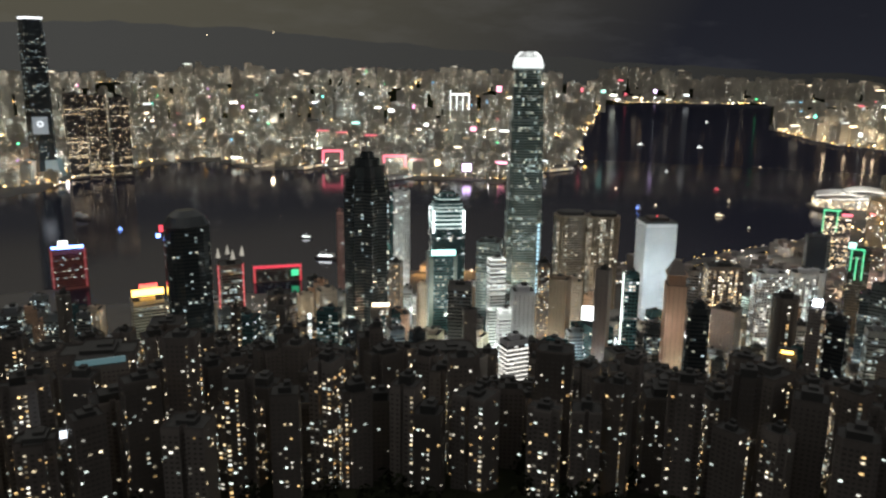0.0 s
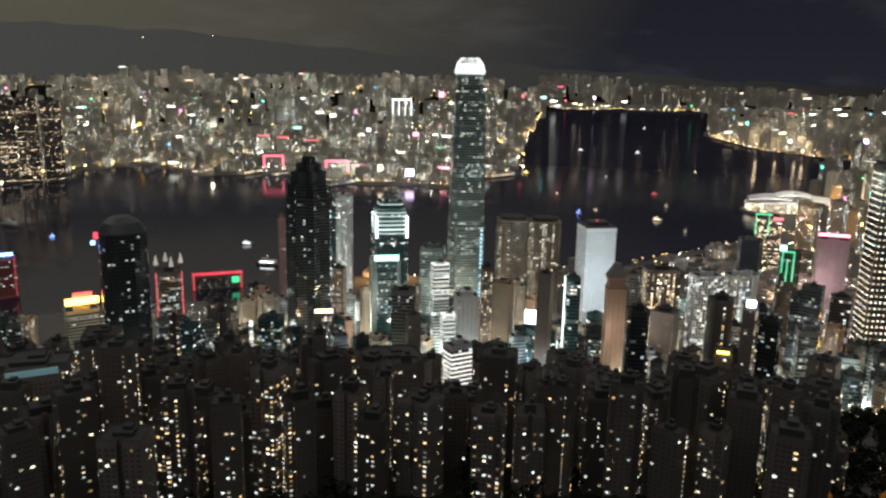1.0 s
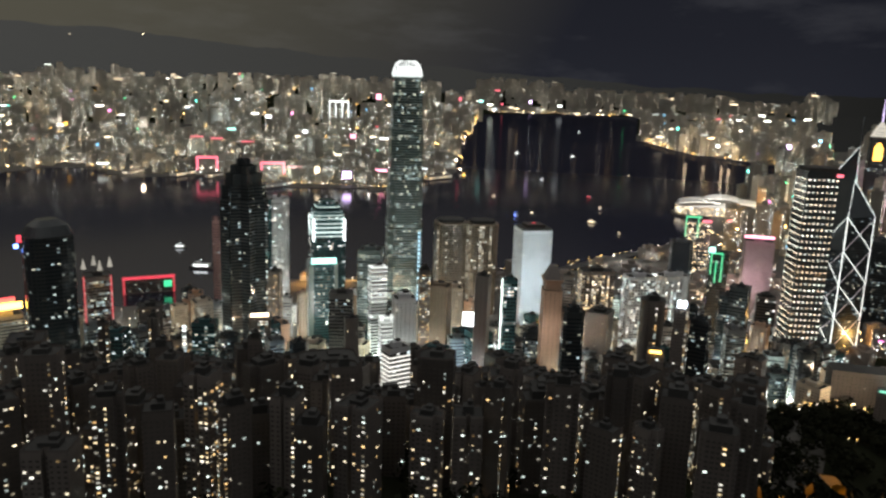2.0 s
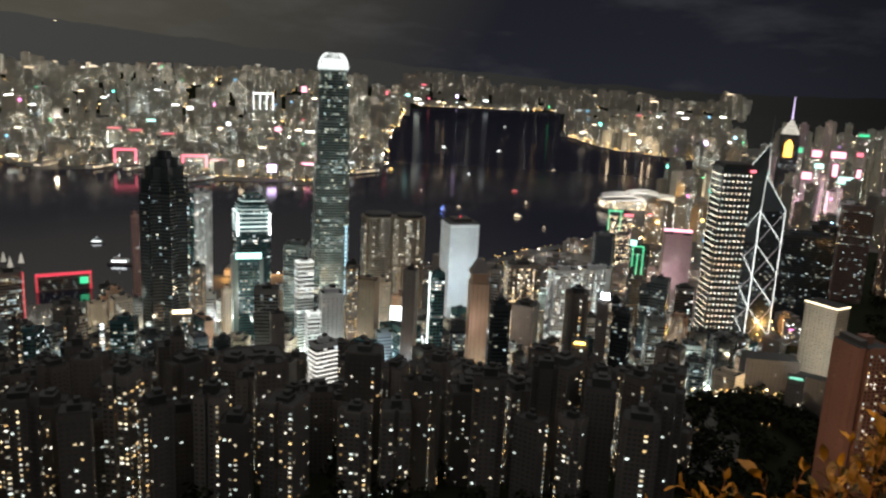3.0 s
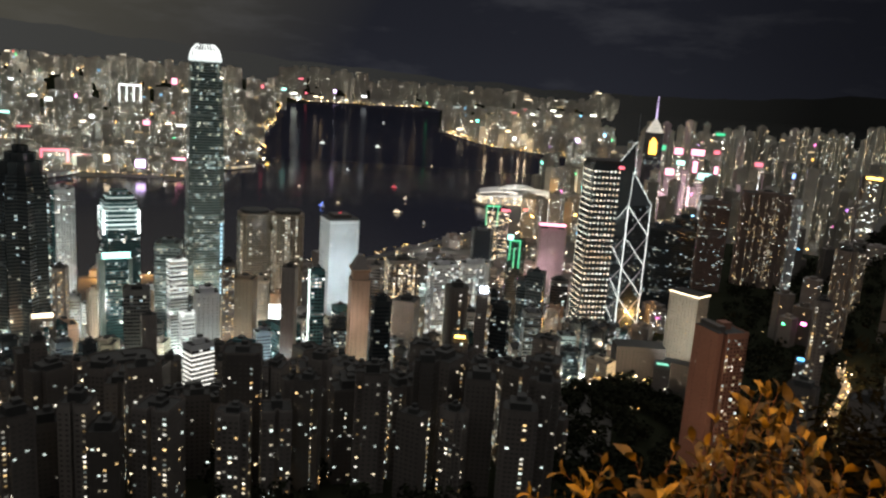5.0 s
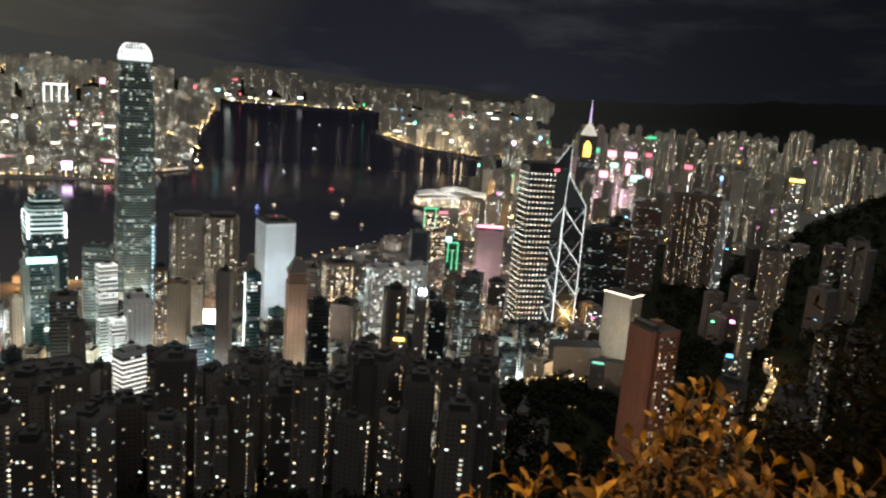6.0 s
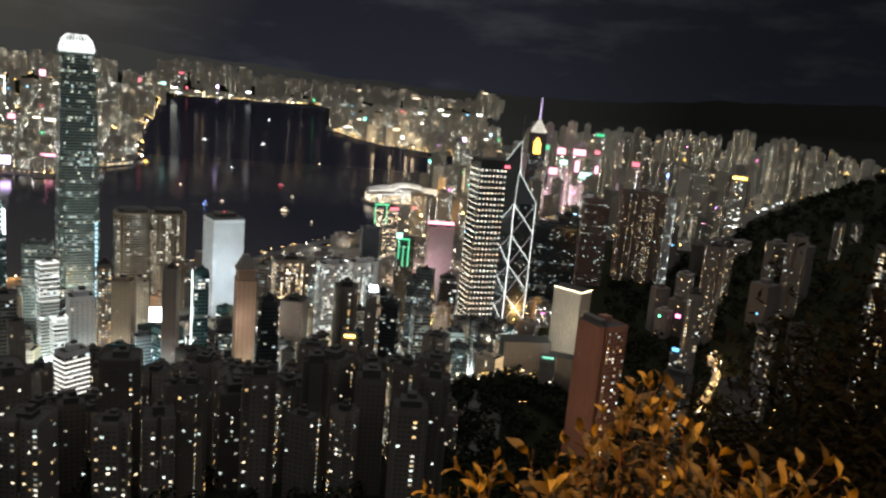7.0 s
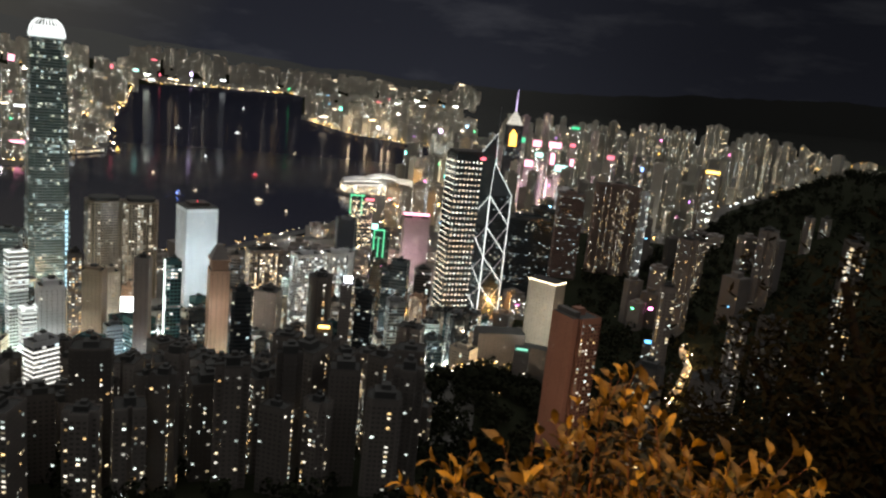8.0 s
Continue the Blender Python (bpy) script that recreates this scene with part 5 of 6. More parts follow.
arc_tower()
for az, r, top, w in ((25.22, 2950, 288, 62), (26.5, 2980, 282, 62), (27.9, 2960, 275, 60)):
    x, y = polar(az, r)
    reserve(x, y, 40)
    tower("residential_tower", "tall brown apartment slab on the far shore with lit window rows", x, y, 5, top, w, 30, facing(az, 10), "slot", CONCRETE_DARK, "office", 0.14, "far-shore apartment slabs", strips=0.0, pane=WIN_WARM)
far_blocks("waterfront blocks", "far-shore waterfront block full of small lights", 230, (17, 59.5), (2760, 3450), (18, 60), (24, 48), 21, 70, KOW_CEIL, single="waterfront_block")
far_blocks("peninsula_district", "dense far-shore city blocks with warm and white lights", 750, (17, 60), (3400, 5200), (22, 75), (22, 44), 22, 80, KOW_CEIL)
far_blocks("inland_district", "distant city blocks below the hills", 800, (17, 61), (5000, 8400), (45, 170), (26, 56), 23, 64, KOW_CEIL)
far_blocks("foothill_estates", "pale tower estates on the foothills behind the city", 330, (17, 61), (7500, 8600), (110, 190), (40, 70), 33, 300, KOW_CEIL, lamps=0.1, tall_rows=0.0, slack=0.4, pane=WIN_ESTATE, fine=0.72)
far_blocks("bay_district", "distant housing blocks along the far bay", 380, (60.5, 84), (9500, 10900), (110, 230), (50, 90), 24, 300, KOW_CEIL, lamps=0.1, tall_rows=0.0, slack=0.45, pane=WIN_ESTATE, fine=0.72)
far_blocks("bay_front", "low blocks along the far bay shore", 200, (60.8, 82), (9230, 9560), (20, 70), (40, 80), 34, 40, KOW_CEIL, lamps=1.0, neon=0.08)
far_blocks("point_district", "eastern shore blocks with warm lights", 420, (72.2, 84), (4250, 7000), (40, 140), (25, 50), 25, 50, KOW_CEIL)
far_blocks("eastern blocks", "crowded eastern block with bright small lights", 230, (82.8, 101), (2250, 3500), (50, 170), (20, 36), 26, 80, KOW_CEIL, single="city_block", walls=EAST_WALL, neon=0.3, tall_rows=0.35, pane=WIN_EAST)
far_blocks("valley_district", "valley apartment towers under the dark hills", 330, (86, 113), (3000, 5500), (70, 200), (20, 36), 27, 70, KOW_CEIL, walls=EAST_WALL, tall_rows=0.4, pane=WIN_EAST)
far_blocks("park side blocks", "apartment block on the wooded slope", 16, (95.5, 106), (1250, 2200), (40, 120), (20, 32), 28, 34, [(0, -6), (93, -6.5), (100, -7.2), (106, -8.0), (360, -8)], single="apartment_block", lamps=0.5, walls=CONCRETE, pane=WIN_EAST)
far_blocks("bayside blocks", "bayside office block with lit windows", 110, (78.6, 86.5), (1950, 4000), (30, 120), (22, 40), 31, 110, KOW_CEIL, single="bayside_block", walls=EAST_WALL, neon=0.15)
far_blocks("shore front blocks", "low harbourside block with lit windows", 60, (50, 82), (1330, 1850), (8, 30), (20, 44), 29, 60, None, single="low_block", lamps=0.8, walls=CONCRETE)
far_blocks("centre low blocks", "low block beside the lit road", 40, (78, 91.5), (960, 1350), (10, 34), (16, 34), 30, 60, None, single="low_block", lamps=0.8, walls=CONCRETE)


def skyline_tower(az, r, el, w, turn, chance):
    """A tall slab block of the eastern skyline."""
    x, y = polar(az, r)
    reserve(x, y, w * 0.6)
    g, top = ground(az, r), EYE + r * math.tan(radians(el)) - 6
    t = thing("residential_tower", drawn_in(x, y, g), "tall pale slab tower rising over the eastern district", "building", "eastern skyline towers")
    f = facing(az, turn)
    part("wall", Build().prism(shaped("slot", x, y, w, w * 0.7, f), shaped("slot", x, y, w, w * 0.7, f), g - 6, top), EAST_WALL, t, far=True)
    part("roof_plant", Build().box(x, y, top, top + 6, w * 0.5, w * 0.35, f), EAST_WALL, t, far=True)
    lit = Build()
    panes(rect(x, y, w + 0.8, w * 0.7 + 0.8, f), g + 4, top - 2, 5.0, 5.2, 2.0, 1.6, lit, Build(), chance, keep_dark=False, strips=0.15)
    part("lit_glazing", lit, WIN_EAST, t, "small lit panes", "stuff", far=True)


for az, r, el, w, turn, chance in (
        (87.6, 2900, -2.0, 28, 10, 0.2), (89.1, 3000, -1.75, 26, -12, 0.2), (92.55, 2900, -2.6, 26, 12, 0.25), (93.05, 2950, -2.4, 24, -8, 0.25), (93.69, 3100, -1.75, 30, 20, 0.2),
        (94.6, 3000, -2.9, 30, -15, 0.3), (95.72, 3000, -1.75, 28, 14, 0.2), (96.35, 3050, -1.65, 28, -20, 0.25), (97.35, 3200, -1.9, 26, 8, 0.2),
        (97.95, 3300, -1.65, 26, -10, 0.25), (98.5, 3250, -1.85, 28, 18, 0.25), (99.0, 3200, -1.75, 24, -6, 0.2), (100.12, 3400, -1.3, 28, 10, 0.3),
        (100.6, 3450, -1.2, 30, -14, 0.3), (101.08, 3400, -1.35, 26, 6, 0.25), (102.5, 3300, -1.6, 28, -18, 0.2), (103.0, 3350, -1.5, 26, 12, 0.25),
        (103.6, 3300, -1.65, 28, -8, 0.2), (104.2, 3250, -1.8, 26, 16, 0.2), (105.4, 3200, -2.2, 26, -10, 0.2), (106.6, 3200, -2.5, 26, 12, 0.2)):
    skyline_tower(az, r, el, w, turn, chance)


def district_fills():
    """Unseen fill lights added at random spots to brighten the far blocks round them."""
    rr = random.Random(9)
    for _ in range(46):
        az, r = rr.uniform(19, 60), rr.choice((rr.uniform(2850, 3300), rr.uniform(3300, 6200)))
        if r < between(FAR_SHORE, az) + 40:
            continue
        lamp("square_floodlight", "POINT", drawn_in(*polar(az, r), ground(az, r) + rr.uniform(25, 60)), rr.uniform(12000, 60000), rr.choice((WHITE, WHITE, WARM, COOL, (0.9, 1.0, 0.85))), size=6)
    for _ in range(14):
        az, r = rr.uniform(73, 84), rr.uniform(4500, 6000)
        lamp("square_floodlight", "POINT", drawn_in(*polar(az, r), ground(az, r) + 60), rr.uniform(10000, 26000), WARM, size=6)
    for _ in range(34):
        az, r = rr.choice((rr.uniform(84.5, 96), rr.uniform(86, 110))), rr.uniform(2300, 4200)
        lamp("square_floodlight", "POINT", drawn_in(*polar(az, r), ground(az, r) + 30), rr.uniform(3000, 15000), rr.choice((WARM, WHITE, COOL)), size=5)


district_fills()


# ---- the far mountains, a dim outline with its haze put in as glow ----
SKYLINE = [(0, 1.8), (18, 2.1), (28, 2.5), (37, 2.2), (45, 1.5), (53, 0.9), (61, 0.4), (72, -0.2), (84, -0.5), (92, -0.2), (100, 0.5), (108, 1.0), (118, 1.0), (140, 0.6)]


def far_ridge():
    b = Build()
    prev = None
    for k in range(260):
        az = 5 + 0.5 * k
        el_top = between(SKYLINE, az) + 0.22 * noise.noise(Vector((az * 0.35, 0, 3))) + 0.08 * noise.noise(Vector((az * 1.6, 0, 5)))
        x, y = polar(az, 4890)
        here = [(x, y, EYE - 420), (x, y, EYE + 4890 * math.tan(radians(el_top))), polar(az, 4960) + (EYE - 420,)]
        if prev:
            b.face(prev[0], here[0], here[1], prev[1])
            b.face(prev[1], here[1], here[2], prev[2])
        prev = here
    ob = new("backdrop", b.mesh("backdrop", MOUNTAIN_HAZE))
    tagged(ob, "dim mountain ridge behind the city, its haze put in as faint glow", "mountains", kind="structure")


far_ridge()


# ---- streets, quays and lamps ----
def lamp_row(label, pts, gap, size, height=9.0, seed=1, wobble=3.0, mat=STREET_GLOW, far=True):
    """Lamps on posts along a road given by bearings and distances."""
    rr = random.Random(seed)
    heads, posts = Build(), Build()
    xy = [polar(a, r) for a, r in pts]
    for (ax, ay), (bx, by) in zip(xy, xy[1:]):
        n = max(1, int(math.hypot(bx - ax, by - ay) / gap))
        for k in range(n):
            x, y = ax + (bx - ax) * k / n + rr.uniform(-wobble, wobble), ay + (by - ay) * k / n + rr.uniform(-wobble, wobble)
            z = max(ground_at(x, y), 2)
            bulb(heads, x, y, z + height, size * rr.choice((0.6, 0.9, 1.0, 1.3)))
            posts.box(x, y, z - 1, z + height, 0.25, 0.25)
    t = thing("lamp_row", (0, 0, 0), label, "street lamps", kind="stuff")
    part("lamp_heads", heads, mat, t, "glowing lamp heads", "stuff", far=far)
    part("lamp_posts", posts, STEEL, t, kind="stuff", far=far)


def road(label, pts, width, lift=0.6, far=False, rows=True, gap=28, size=0.8, seed=3, mat=ASPHALT):
    b = Build()
    fine = []
    for (a0, r0), (a1, r1) in zip(pts, pts[1:]):
        for k in range(6):
            fine.append((a0 + (a1 - a0) * k / 6, r0 + (r1 - r0) * k / 6))
    fine.append(pts[-1])
    xy = [polar(a, r) for a, r in fine]
    edge = []
    for i, (x, y) in enumerate(xy):
        x0, y0 = xy[max(0, i - 1)]
        x1, y1 = xy[min(len(xy) - 1, i + 1)]
        q = math.hypot(x1 - x0, y1 - y0)
        nx, ny = -(y1 - y0) / q * width / 2, (x1 - x0) / q * width / 2
        z = max(ground_at(x, y), 3) + lift
        edge.append(((x + nx, y + ny, z), (x - nx, y - ny, z)))
    for (a, b2), (c, d) in zip(edge, edge[1:]):
        b.face(a, b2, d, c)
    ob = new("road", b.mesh("road", mat, far=far))
    tagged(ob, label, "road", kind="structure")
    if rows:
        lamp_row("warm lamps along the road", fine, gap, size, 10, seed, width * 0.4, far=far)


PALE_ROAD = surface("worn_concrete_road", (0.30, 0.28, 0.25), rough=0.85, vary=0.05)
SHORE_ROAD = [(52, 1455), (56, 1480), (60, 1510), (64, 1545), (67, 1600), (69, 1680), (71.5, 1790), (74, 1900), (75.2, 2020)]
road("harbourside road with warm lamps", SHORE_ROAD, 26, gap=16, size=1.1, seed=31)
road("second harbourside road with lamps", [(60, 1420), (65, 1470), (68, 1570), (71, 1690), (74, 1800), (77, 1900), (80, 1950)], 18, gap=18, size=1.0, seed=32)
road("wide lit road by the grid-lit tower", [(78.5, 1000), (79.8, 1080), (80.4, 1180), (80.8, 1300), (81.0, 1500), (79.5, 1750)], 30, gap=13, size=1.0, seed=33)
road("flyover road behind the angular tower", [(81.2, 1180), (84.4, 1120), (86.4, 1240), (87.2, 1330), (87.0, 1500)], 24, gap=12, size=0.9, seed=34)
road("hill road lit yellow", [(100.9, 1190), (101.0, 1150), (101.5, 1075), (101.3, 1020), (101.0, 975), (100.6, 930), (100.9, 880)], 16, lift=3.0, gap=16, size=0.9, seed=35, mat=PALE_ROAD)
road("park road with yellow lamps", [(84, 980), (87, 930), (90, 800), (95, 880), (97.5, 960), (100.5, 1080)], 10, lift=2.0, gap=40, size=0.7, seed=36)
lamp_row("lamps along the eastern shore expressway", [(72.1, 5660), (73.7, 5040), (76.1, 4580), (79.4, 4400), (82.2, 4290), (83.9, 4050), (84.6, 3700)], 26, 2.4, 12, 37, 6)
lamp_row("second line of lamps along the expressway", [(72.4, 5700), (74.0, 5140), (76.4, 4680), (79.4, 4480), (82.2, 4380), (84.2, 4100)], 40, 2.6, 14, 38, 10)
lamp_row("lamps along the western far quay", [(18, 2680), (23.2, 2760), (24.2, 3070), (27.2, 3120), (30.5, 3340), (33.8, 3390), (36.2, 3090)], 22, 1.9, 10, 39, 12)
lamp_row("second line of quay lamps", [(18, 2760), (23.0, 2850), (25, 3140), (28, 3220), (31, 3420), (34, 3460), (36.5, 3200)], 26, 1.9, 10, 40, 24)
lamp_row("lamps along the ferry pier quay", [(42.8, 2990), (46, 2770), (48.8, 2765), (51.7, 2725), (54.1, 2700), (56.6, 2920), (58, 3085)], 13, 1.7, 8, 41, 5)
lamp_row("lamps along the eastern peninsula shore", [(59.3, 3280), (59.7, 4900), (60.2, 5700), (60.8, 8650), (63, 8900), (65.3, 9300), (69, 9500), (71.9, 9600)], 70, 3.4, 12, 42, 20)
lamp_row("lamps of the far bay", [(61, 8800), (65.3, 9400), (69, 9650), (72, 9800), (76, 9900), (82, 9900)], 60, 3.2, 14, 43, 60)

lamp_row("lamps along the bayside highway", [(79.5, 1800), (79.8, 2100), (80.6, 2600), (82, 3000), (83.6, 3400), (84.6, 3700)], 22, 1.6, 10, 44, 10)
lamp_row("golden lamps of the slip roads", [(77.4, 2150), (78.8, 2080), (80.2, 2180), (81.2, 2350), (79.4, 2320), (80.6, 2020)], 11, 1.5, 10, 50, 12)
lamp_row("white floodlights of a sports ground", [(102.2, 2230), (102.7, 2180), (103.3, 2150), (103.6, 2200)], 14, 2.2, 22, 51, 8, mat=G_WHITE)
lamp_row("lamps of the eastern main street", [(84.5, 1700), (86, 2100), (88, 2400), (90, 2700), (93, 3000)], 20, 1.3, 10, 45, 12)

lamp_row("golden lamps on the western reclaimed land", [(19.5, 2750), (20.6, 2850), (21.4, 2980), (22.3, 2900), (21.0, 3150), (22.4, 3250)], 9, 1.8, 11, 47, 26)
lamp_row("white lamps along the dark reclaimed strip", [(23.6, 2740), (25.2, 2960), (27.0, 3040), (29.0, 3160)], 16, 1.6, 8, 48, 10)

for az, r, el in ((33.74, 4880, 1.76), (38.1, 4880, 1.99)):
    hd = Build()
    bulb(hd, *polar(az, r), EYE + r * math.tan(radians(el)), 3.5)
    tagged(new("hilltop_beacon", hd.mesh("hilltop_beacon", G_WARM)), "small bright beacon on the far ridge", "beacon")


def centre_lamps():
    """Tall street lamps between the towers of the centre, which light the facades round them."""
    rr = random.Random(5)
    reserve(*polar(64.98, 1170), 80)
    done = tries = 0
    while done < 125 and tries < 3000:
        tries += 1
        az, r = rr.uniform(30, 88), rr.uniform(800, 1270)
        x, y = polar(az, r)
        if not free(x, y, 8):
            continue
        reserve(x, y, 16)
        g = max(4, ground(az, r))
        t = thing("street_lamp", (x, y, g), "tall street lamp with a bright warm-white head", "street lamp", "centre street lamps")
        part("post", Build().tube((x, y, g - 1), (x, y, g + 15), 0.2), STEEL, t)
        hd = Build()
        bulb(hd, x, y, g + 15.4, 0.9)
        part("lamp_head", hd, G_WARM, t)
        colour = rr.choice((WARM, WHITE, WHITE, COOL, SODIUM, (0.85, 1.0, 0.85), (0.8, 1.0, 0.92), (0.85, 1.0, 0.85)))
        strong = 1.0 if az > 44 else 0.35
        lamp("street_light", "POINT", (x, y, g + 18), rr.uniform(6000, 16000) * strong, colour, size=1.5)
        done += 1


centre_lamps()
# road lamp light, plus unseen fills added at the rose, peach and eastern facades
for az, r, h, power, colour in ((84.2, 1100, 40, 70000, SODIUM), (81.0, 1150, 30, 90000, SODIUM), (81.2, 1350, 30, 90000, WARM), (86.9, 1290, 30, 60000, SODIUM), (80.0, 1500, 35, 90000, (1.0, 0.6, 0.55)), (78.2, 1450, 35, 60000, WARM), (100.8, 890, 40, 3500, SODIUM), (100.7, 930, 40, 3500, SODIUM), (101.0, 975, 40, 3500, SODIUM), (101.3, 1020, 40, 4000, SODIUM), (101.5, 1070, 40, 4000, SODIUM), (101.1, 1130, 40, 3500, SODIUM), (100.9, 1180, 40, 3500, SODIUM), (51.9, 1480, 20, 30000, SODIUM), (48.4, 1440, 20, 20000, SODIUM),
                                (76.8, 1850, 45, 30000, SODIUM), (79.2, 1980, 60, 90000, SODIUM), (80.2, 2200, 60, 120000, SODIUM), (78.6, 2250, 50, 60000, (1.0, 0.7, 0.55)), (81.0, 2500, 60, 90000, WARM), (72, 1740, 30, 30000, WHITE), (88.5, 2600, 60, 220000, (1.0, 0.6, 0.85)), (90.5, 2500, 60, 170000, (1.0, 0.6, 0.85)), (48.0, 985, 25, 9000, SODIUM), (80.2, 1345, 70, 24000, (1.0, 0.72, 0.78)), (66.2, 815, 120, 5000, WHITE), (21.4, 2960, 40, 160000, SODIUM), (57.6, 905, 95, 9000, SODIUM)):
    x, y = polar(az, r)
    lamp("road_light", "POINT", (x, y, max(h, ground(az, r) + 14)), power, colour, size=2)
# floodlights of the cream block and of the red tiled towers
x, y = polar(89.6, 835)
lamp("facade_floodlight", "SPOT", (x, y, 128), 17000, (0.95, 1.0, 0.95), (*polar(90.6, 900), 130), 2.0, 110)
x, y = polar(91.6, 520)
lamp("facade_floodlight", "SPOT", (x, y, 165), 26000, (1.0, 0.72, 0.5), (*polar(92.85, 620), 170), 2.0, 100)


# ---- boats and piers ----
def boat(az, r, length, mat, label, dark=False):
    x, y = polar(az, r)
    turn = rng.uniform(0, math.pi)
    c, s = math.cos(turn), math.sin(turn)
    t = thing("ferry", drawn_in(x, y, 0), label, "boat", "harbour boats")
    lo = [(x + c * u * length - s * v * length, y + s * u * length + c * v * length) for u, v in ((-0.48, -0.1), (0.3, -0.1), (0.45, 0), (0.3, 0.1), (-0.48, 0.1))]
    hi = [(x + c * u * length - s * v * length, y + s * u * length + c * v * length) for u, v in ((-0.5, -0.13), (0.32, -0.13), (0.5, 0), (0.32, 0.13), (-0.5, 0.13))]
    part("hull", Build().prism(lo, hi, -0.8, length * 0.09), CONCRETE_DARK, t, far=True)
    part("cabin", Build().box(x - c * length * 0.05, y - s * length * 0.05, length * 0.09, length * 0.2, length * 0.6, length * 0.2, turn), WHITE_CLAD, t, far=True)
    part("wheelhouse", Build().box(x + c * length * 0.12, y + s * length * 0.12, length * 0.2, length * 0.27, length * 0.2, length * 0.14, turn), WHITE_CLAD, t, far=True)
    if not dark:
        part("cabin_window", Build().prism(rect(x, y, length * 0.56, length * 0.205, turn), rect(x, y, length * 0.56, length * 0.205, turn), length * 0.11, length * 0.17), mat, t, "lit cabin windows", far=True)
        hd = Build()
        bulb(hd, x, y, length * 0.36, r / 1500)
        part("mast_light", hd, mat, t, far=True)
    part("mast", Build().tube((x, y, length * 0.2), (x, y, length * 0.34), 0.15), STEEL, t, far=True)


for az, r, length, mat, label in ((63.66, 4187, 44, G_WHITE, "white-lit ferry on the harbour"), (67.56, 4153, 36, G_WHITE, "white-lit ferry on the harbour"), (67.9, 6066, 46, G_WHITE, "white-lit ferry on the harbour"),
                                  (65.53, 3124, 26, G_WHITE, "small lit boat on the harbour"), (68.9, 2728, 26, G_RED, "small red-lit boat on the harbour"), (69.77, 2473, 30, G_WARM, "warm-lit ferry on the harbour"),
                                  (69.23, 2230, 32, G_WARM, "warm-lit ferry on the harbour"), (71.2, 2081, 18, G_WARM, "small lit boat on the harbour"), (63.8, 2259, 40, G_BLUE, "blue-lit pleasure boat on the harbour"),
                                  (27.38, 1988, 20, G_BLUE, "small blue-lit boat on the harbour"), (59.91, 3165, 30, G_GOLD, "orange-lit boat on the harbour"), (62.15, 2638, 14, G_WARM, "small lit boat on the harbour"),
                                  (71.52, 3444, 14, G_WARM, "small lit boat on the harbour"), (58.6, 3145, 70, G_WARM, "long lit boat by the far quay"), (64.94, 2342, 12, G_WARM, "small lit boat on the harbour"),
                                  (41.3, 1600, 50, G_WHITE, "white-lit ferry by the terminal"), (39.9, 1800, 30, G_WHITE, "white-lit ferry off the terminal")):
    boat(az, r, length, mat, label)
boat(25.04, 2169, 60, G_WARM, "dark unlit barge on the harbour", dark=True)


def pier(az0, r0, az1, r1, w, label, mat):
    (ax, ay), (bx, by) = polar(az0, r0), polar(az1, r1)
    n = math.hypot(bx - ax, by - ay)
    turn = math.atan2(by - ay, bx - ax)
    cx, cy = (ax + bx) / 2, (ay + by) / 2
    t = thing("pier", (cx, cy, 0), label, "pier", "far-shore piers")
    part("deck", Build().box(cx, cy, -4, 3, n, w, turn), CONCRETE, t)
    part("shed", Build().box(cx, cy, 3, 14, n * 0.94, w * 0.7, turn), WHITE_CLAD, t)
    part("roof", Build().prism(rect(cx, cy, n * 0.95, w * 0.76, turn), rect(cx, cy, n * 0.93, w * 0.3, turn), 14, 18), CONCRETE, t)
    lit = Build()
    panes(rect(cx, cy, n * 0.94 + 0.6, w * 0.7 + 0.6, turn), 5, 13, 7, 9, 6.5, 3.2, lit, Build(), 0.6, keep_dark=False, proud=0.8)
    part("lit_glazing", lit, mat, t, "lit pier windows", "stuff")


pier(36.6, 3060, 38.9, 3290, 46, "long lit cruise pier on the far shore", WIN_WARM)
pier(39.6, 3010, 41.6, 3140, 46, "long lit terminal pier on the far shore", WIN_WARM)
pier(41.8, 2965, 42.9, 3010, 24, "short lit ferry pier on the far shore", WIN_WARM)
pier(45.5, 2700, 47.5, 2790, 40, "ferry pier on the far shore", WIN_OFFICE)
pier(57.2, 2985, 59.0, 3090, 22, "low lit breakwater pier", WIN_WARM)
pier(53.5, 1530, 54.6, 1600, 26, "ferry pier of the centre", WIN_WARM)
pier(48.5, 1470, 49.3, 1560, 26, "ferry pier of the centre", WIN_WARM)


# ---- single bright spots among the near towers ----
def lit_top(az, r, z0, z1, w, mat, label, name="lit_roof"):
    """A low block whose roof sign or terrace is brightly lit."""
    g = ground(az, r)
    t = placed(az, r + 9, "grey hillside block carrying a " + label, max(w + 4, 14), 16, max(z0 - 0.5, g + 10), wall=CONCRETE, style="home", chance=0.08, crown=False, extra=0)
    board(t, az, r, z0, z1, w, mat, name, label, extra=0)


lit_top(76.0, 780, 177, 183, 8, glow("blue_white_sign", (0.75, 0.85, 1.0), 6.0), "small blue-white rooftop sign")
lit_top(74.48, 640, 174, 176, 9, G_GOLD, "warm lit rooftop canopy")
lit_top(75.95, 520, 132, 143, 8, G_WHITE, "white lit stair hall")
lit_top(60.66, 1000, 69, 88, 15, G_WHITE, "bright white light board")
lit_top(45.28, 880, 117, 121, 20, G_WARM, "warm lit roof line")
lit_top(48.21, 640, 137, 139, 15, G_WARM, "warm lit roof line")
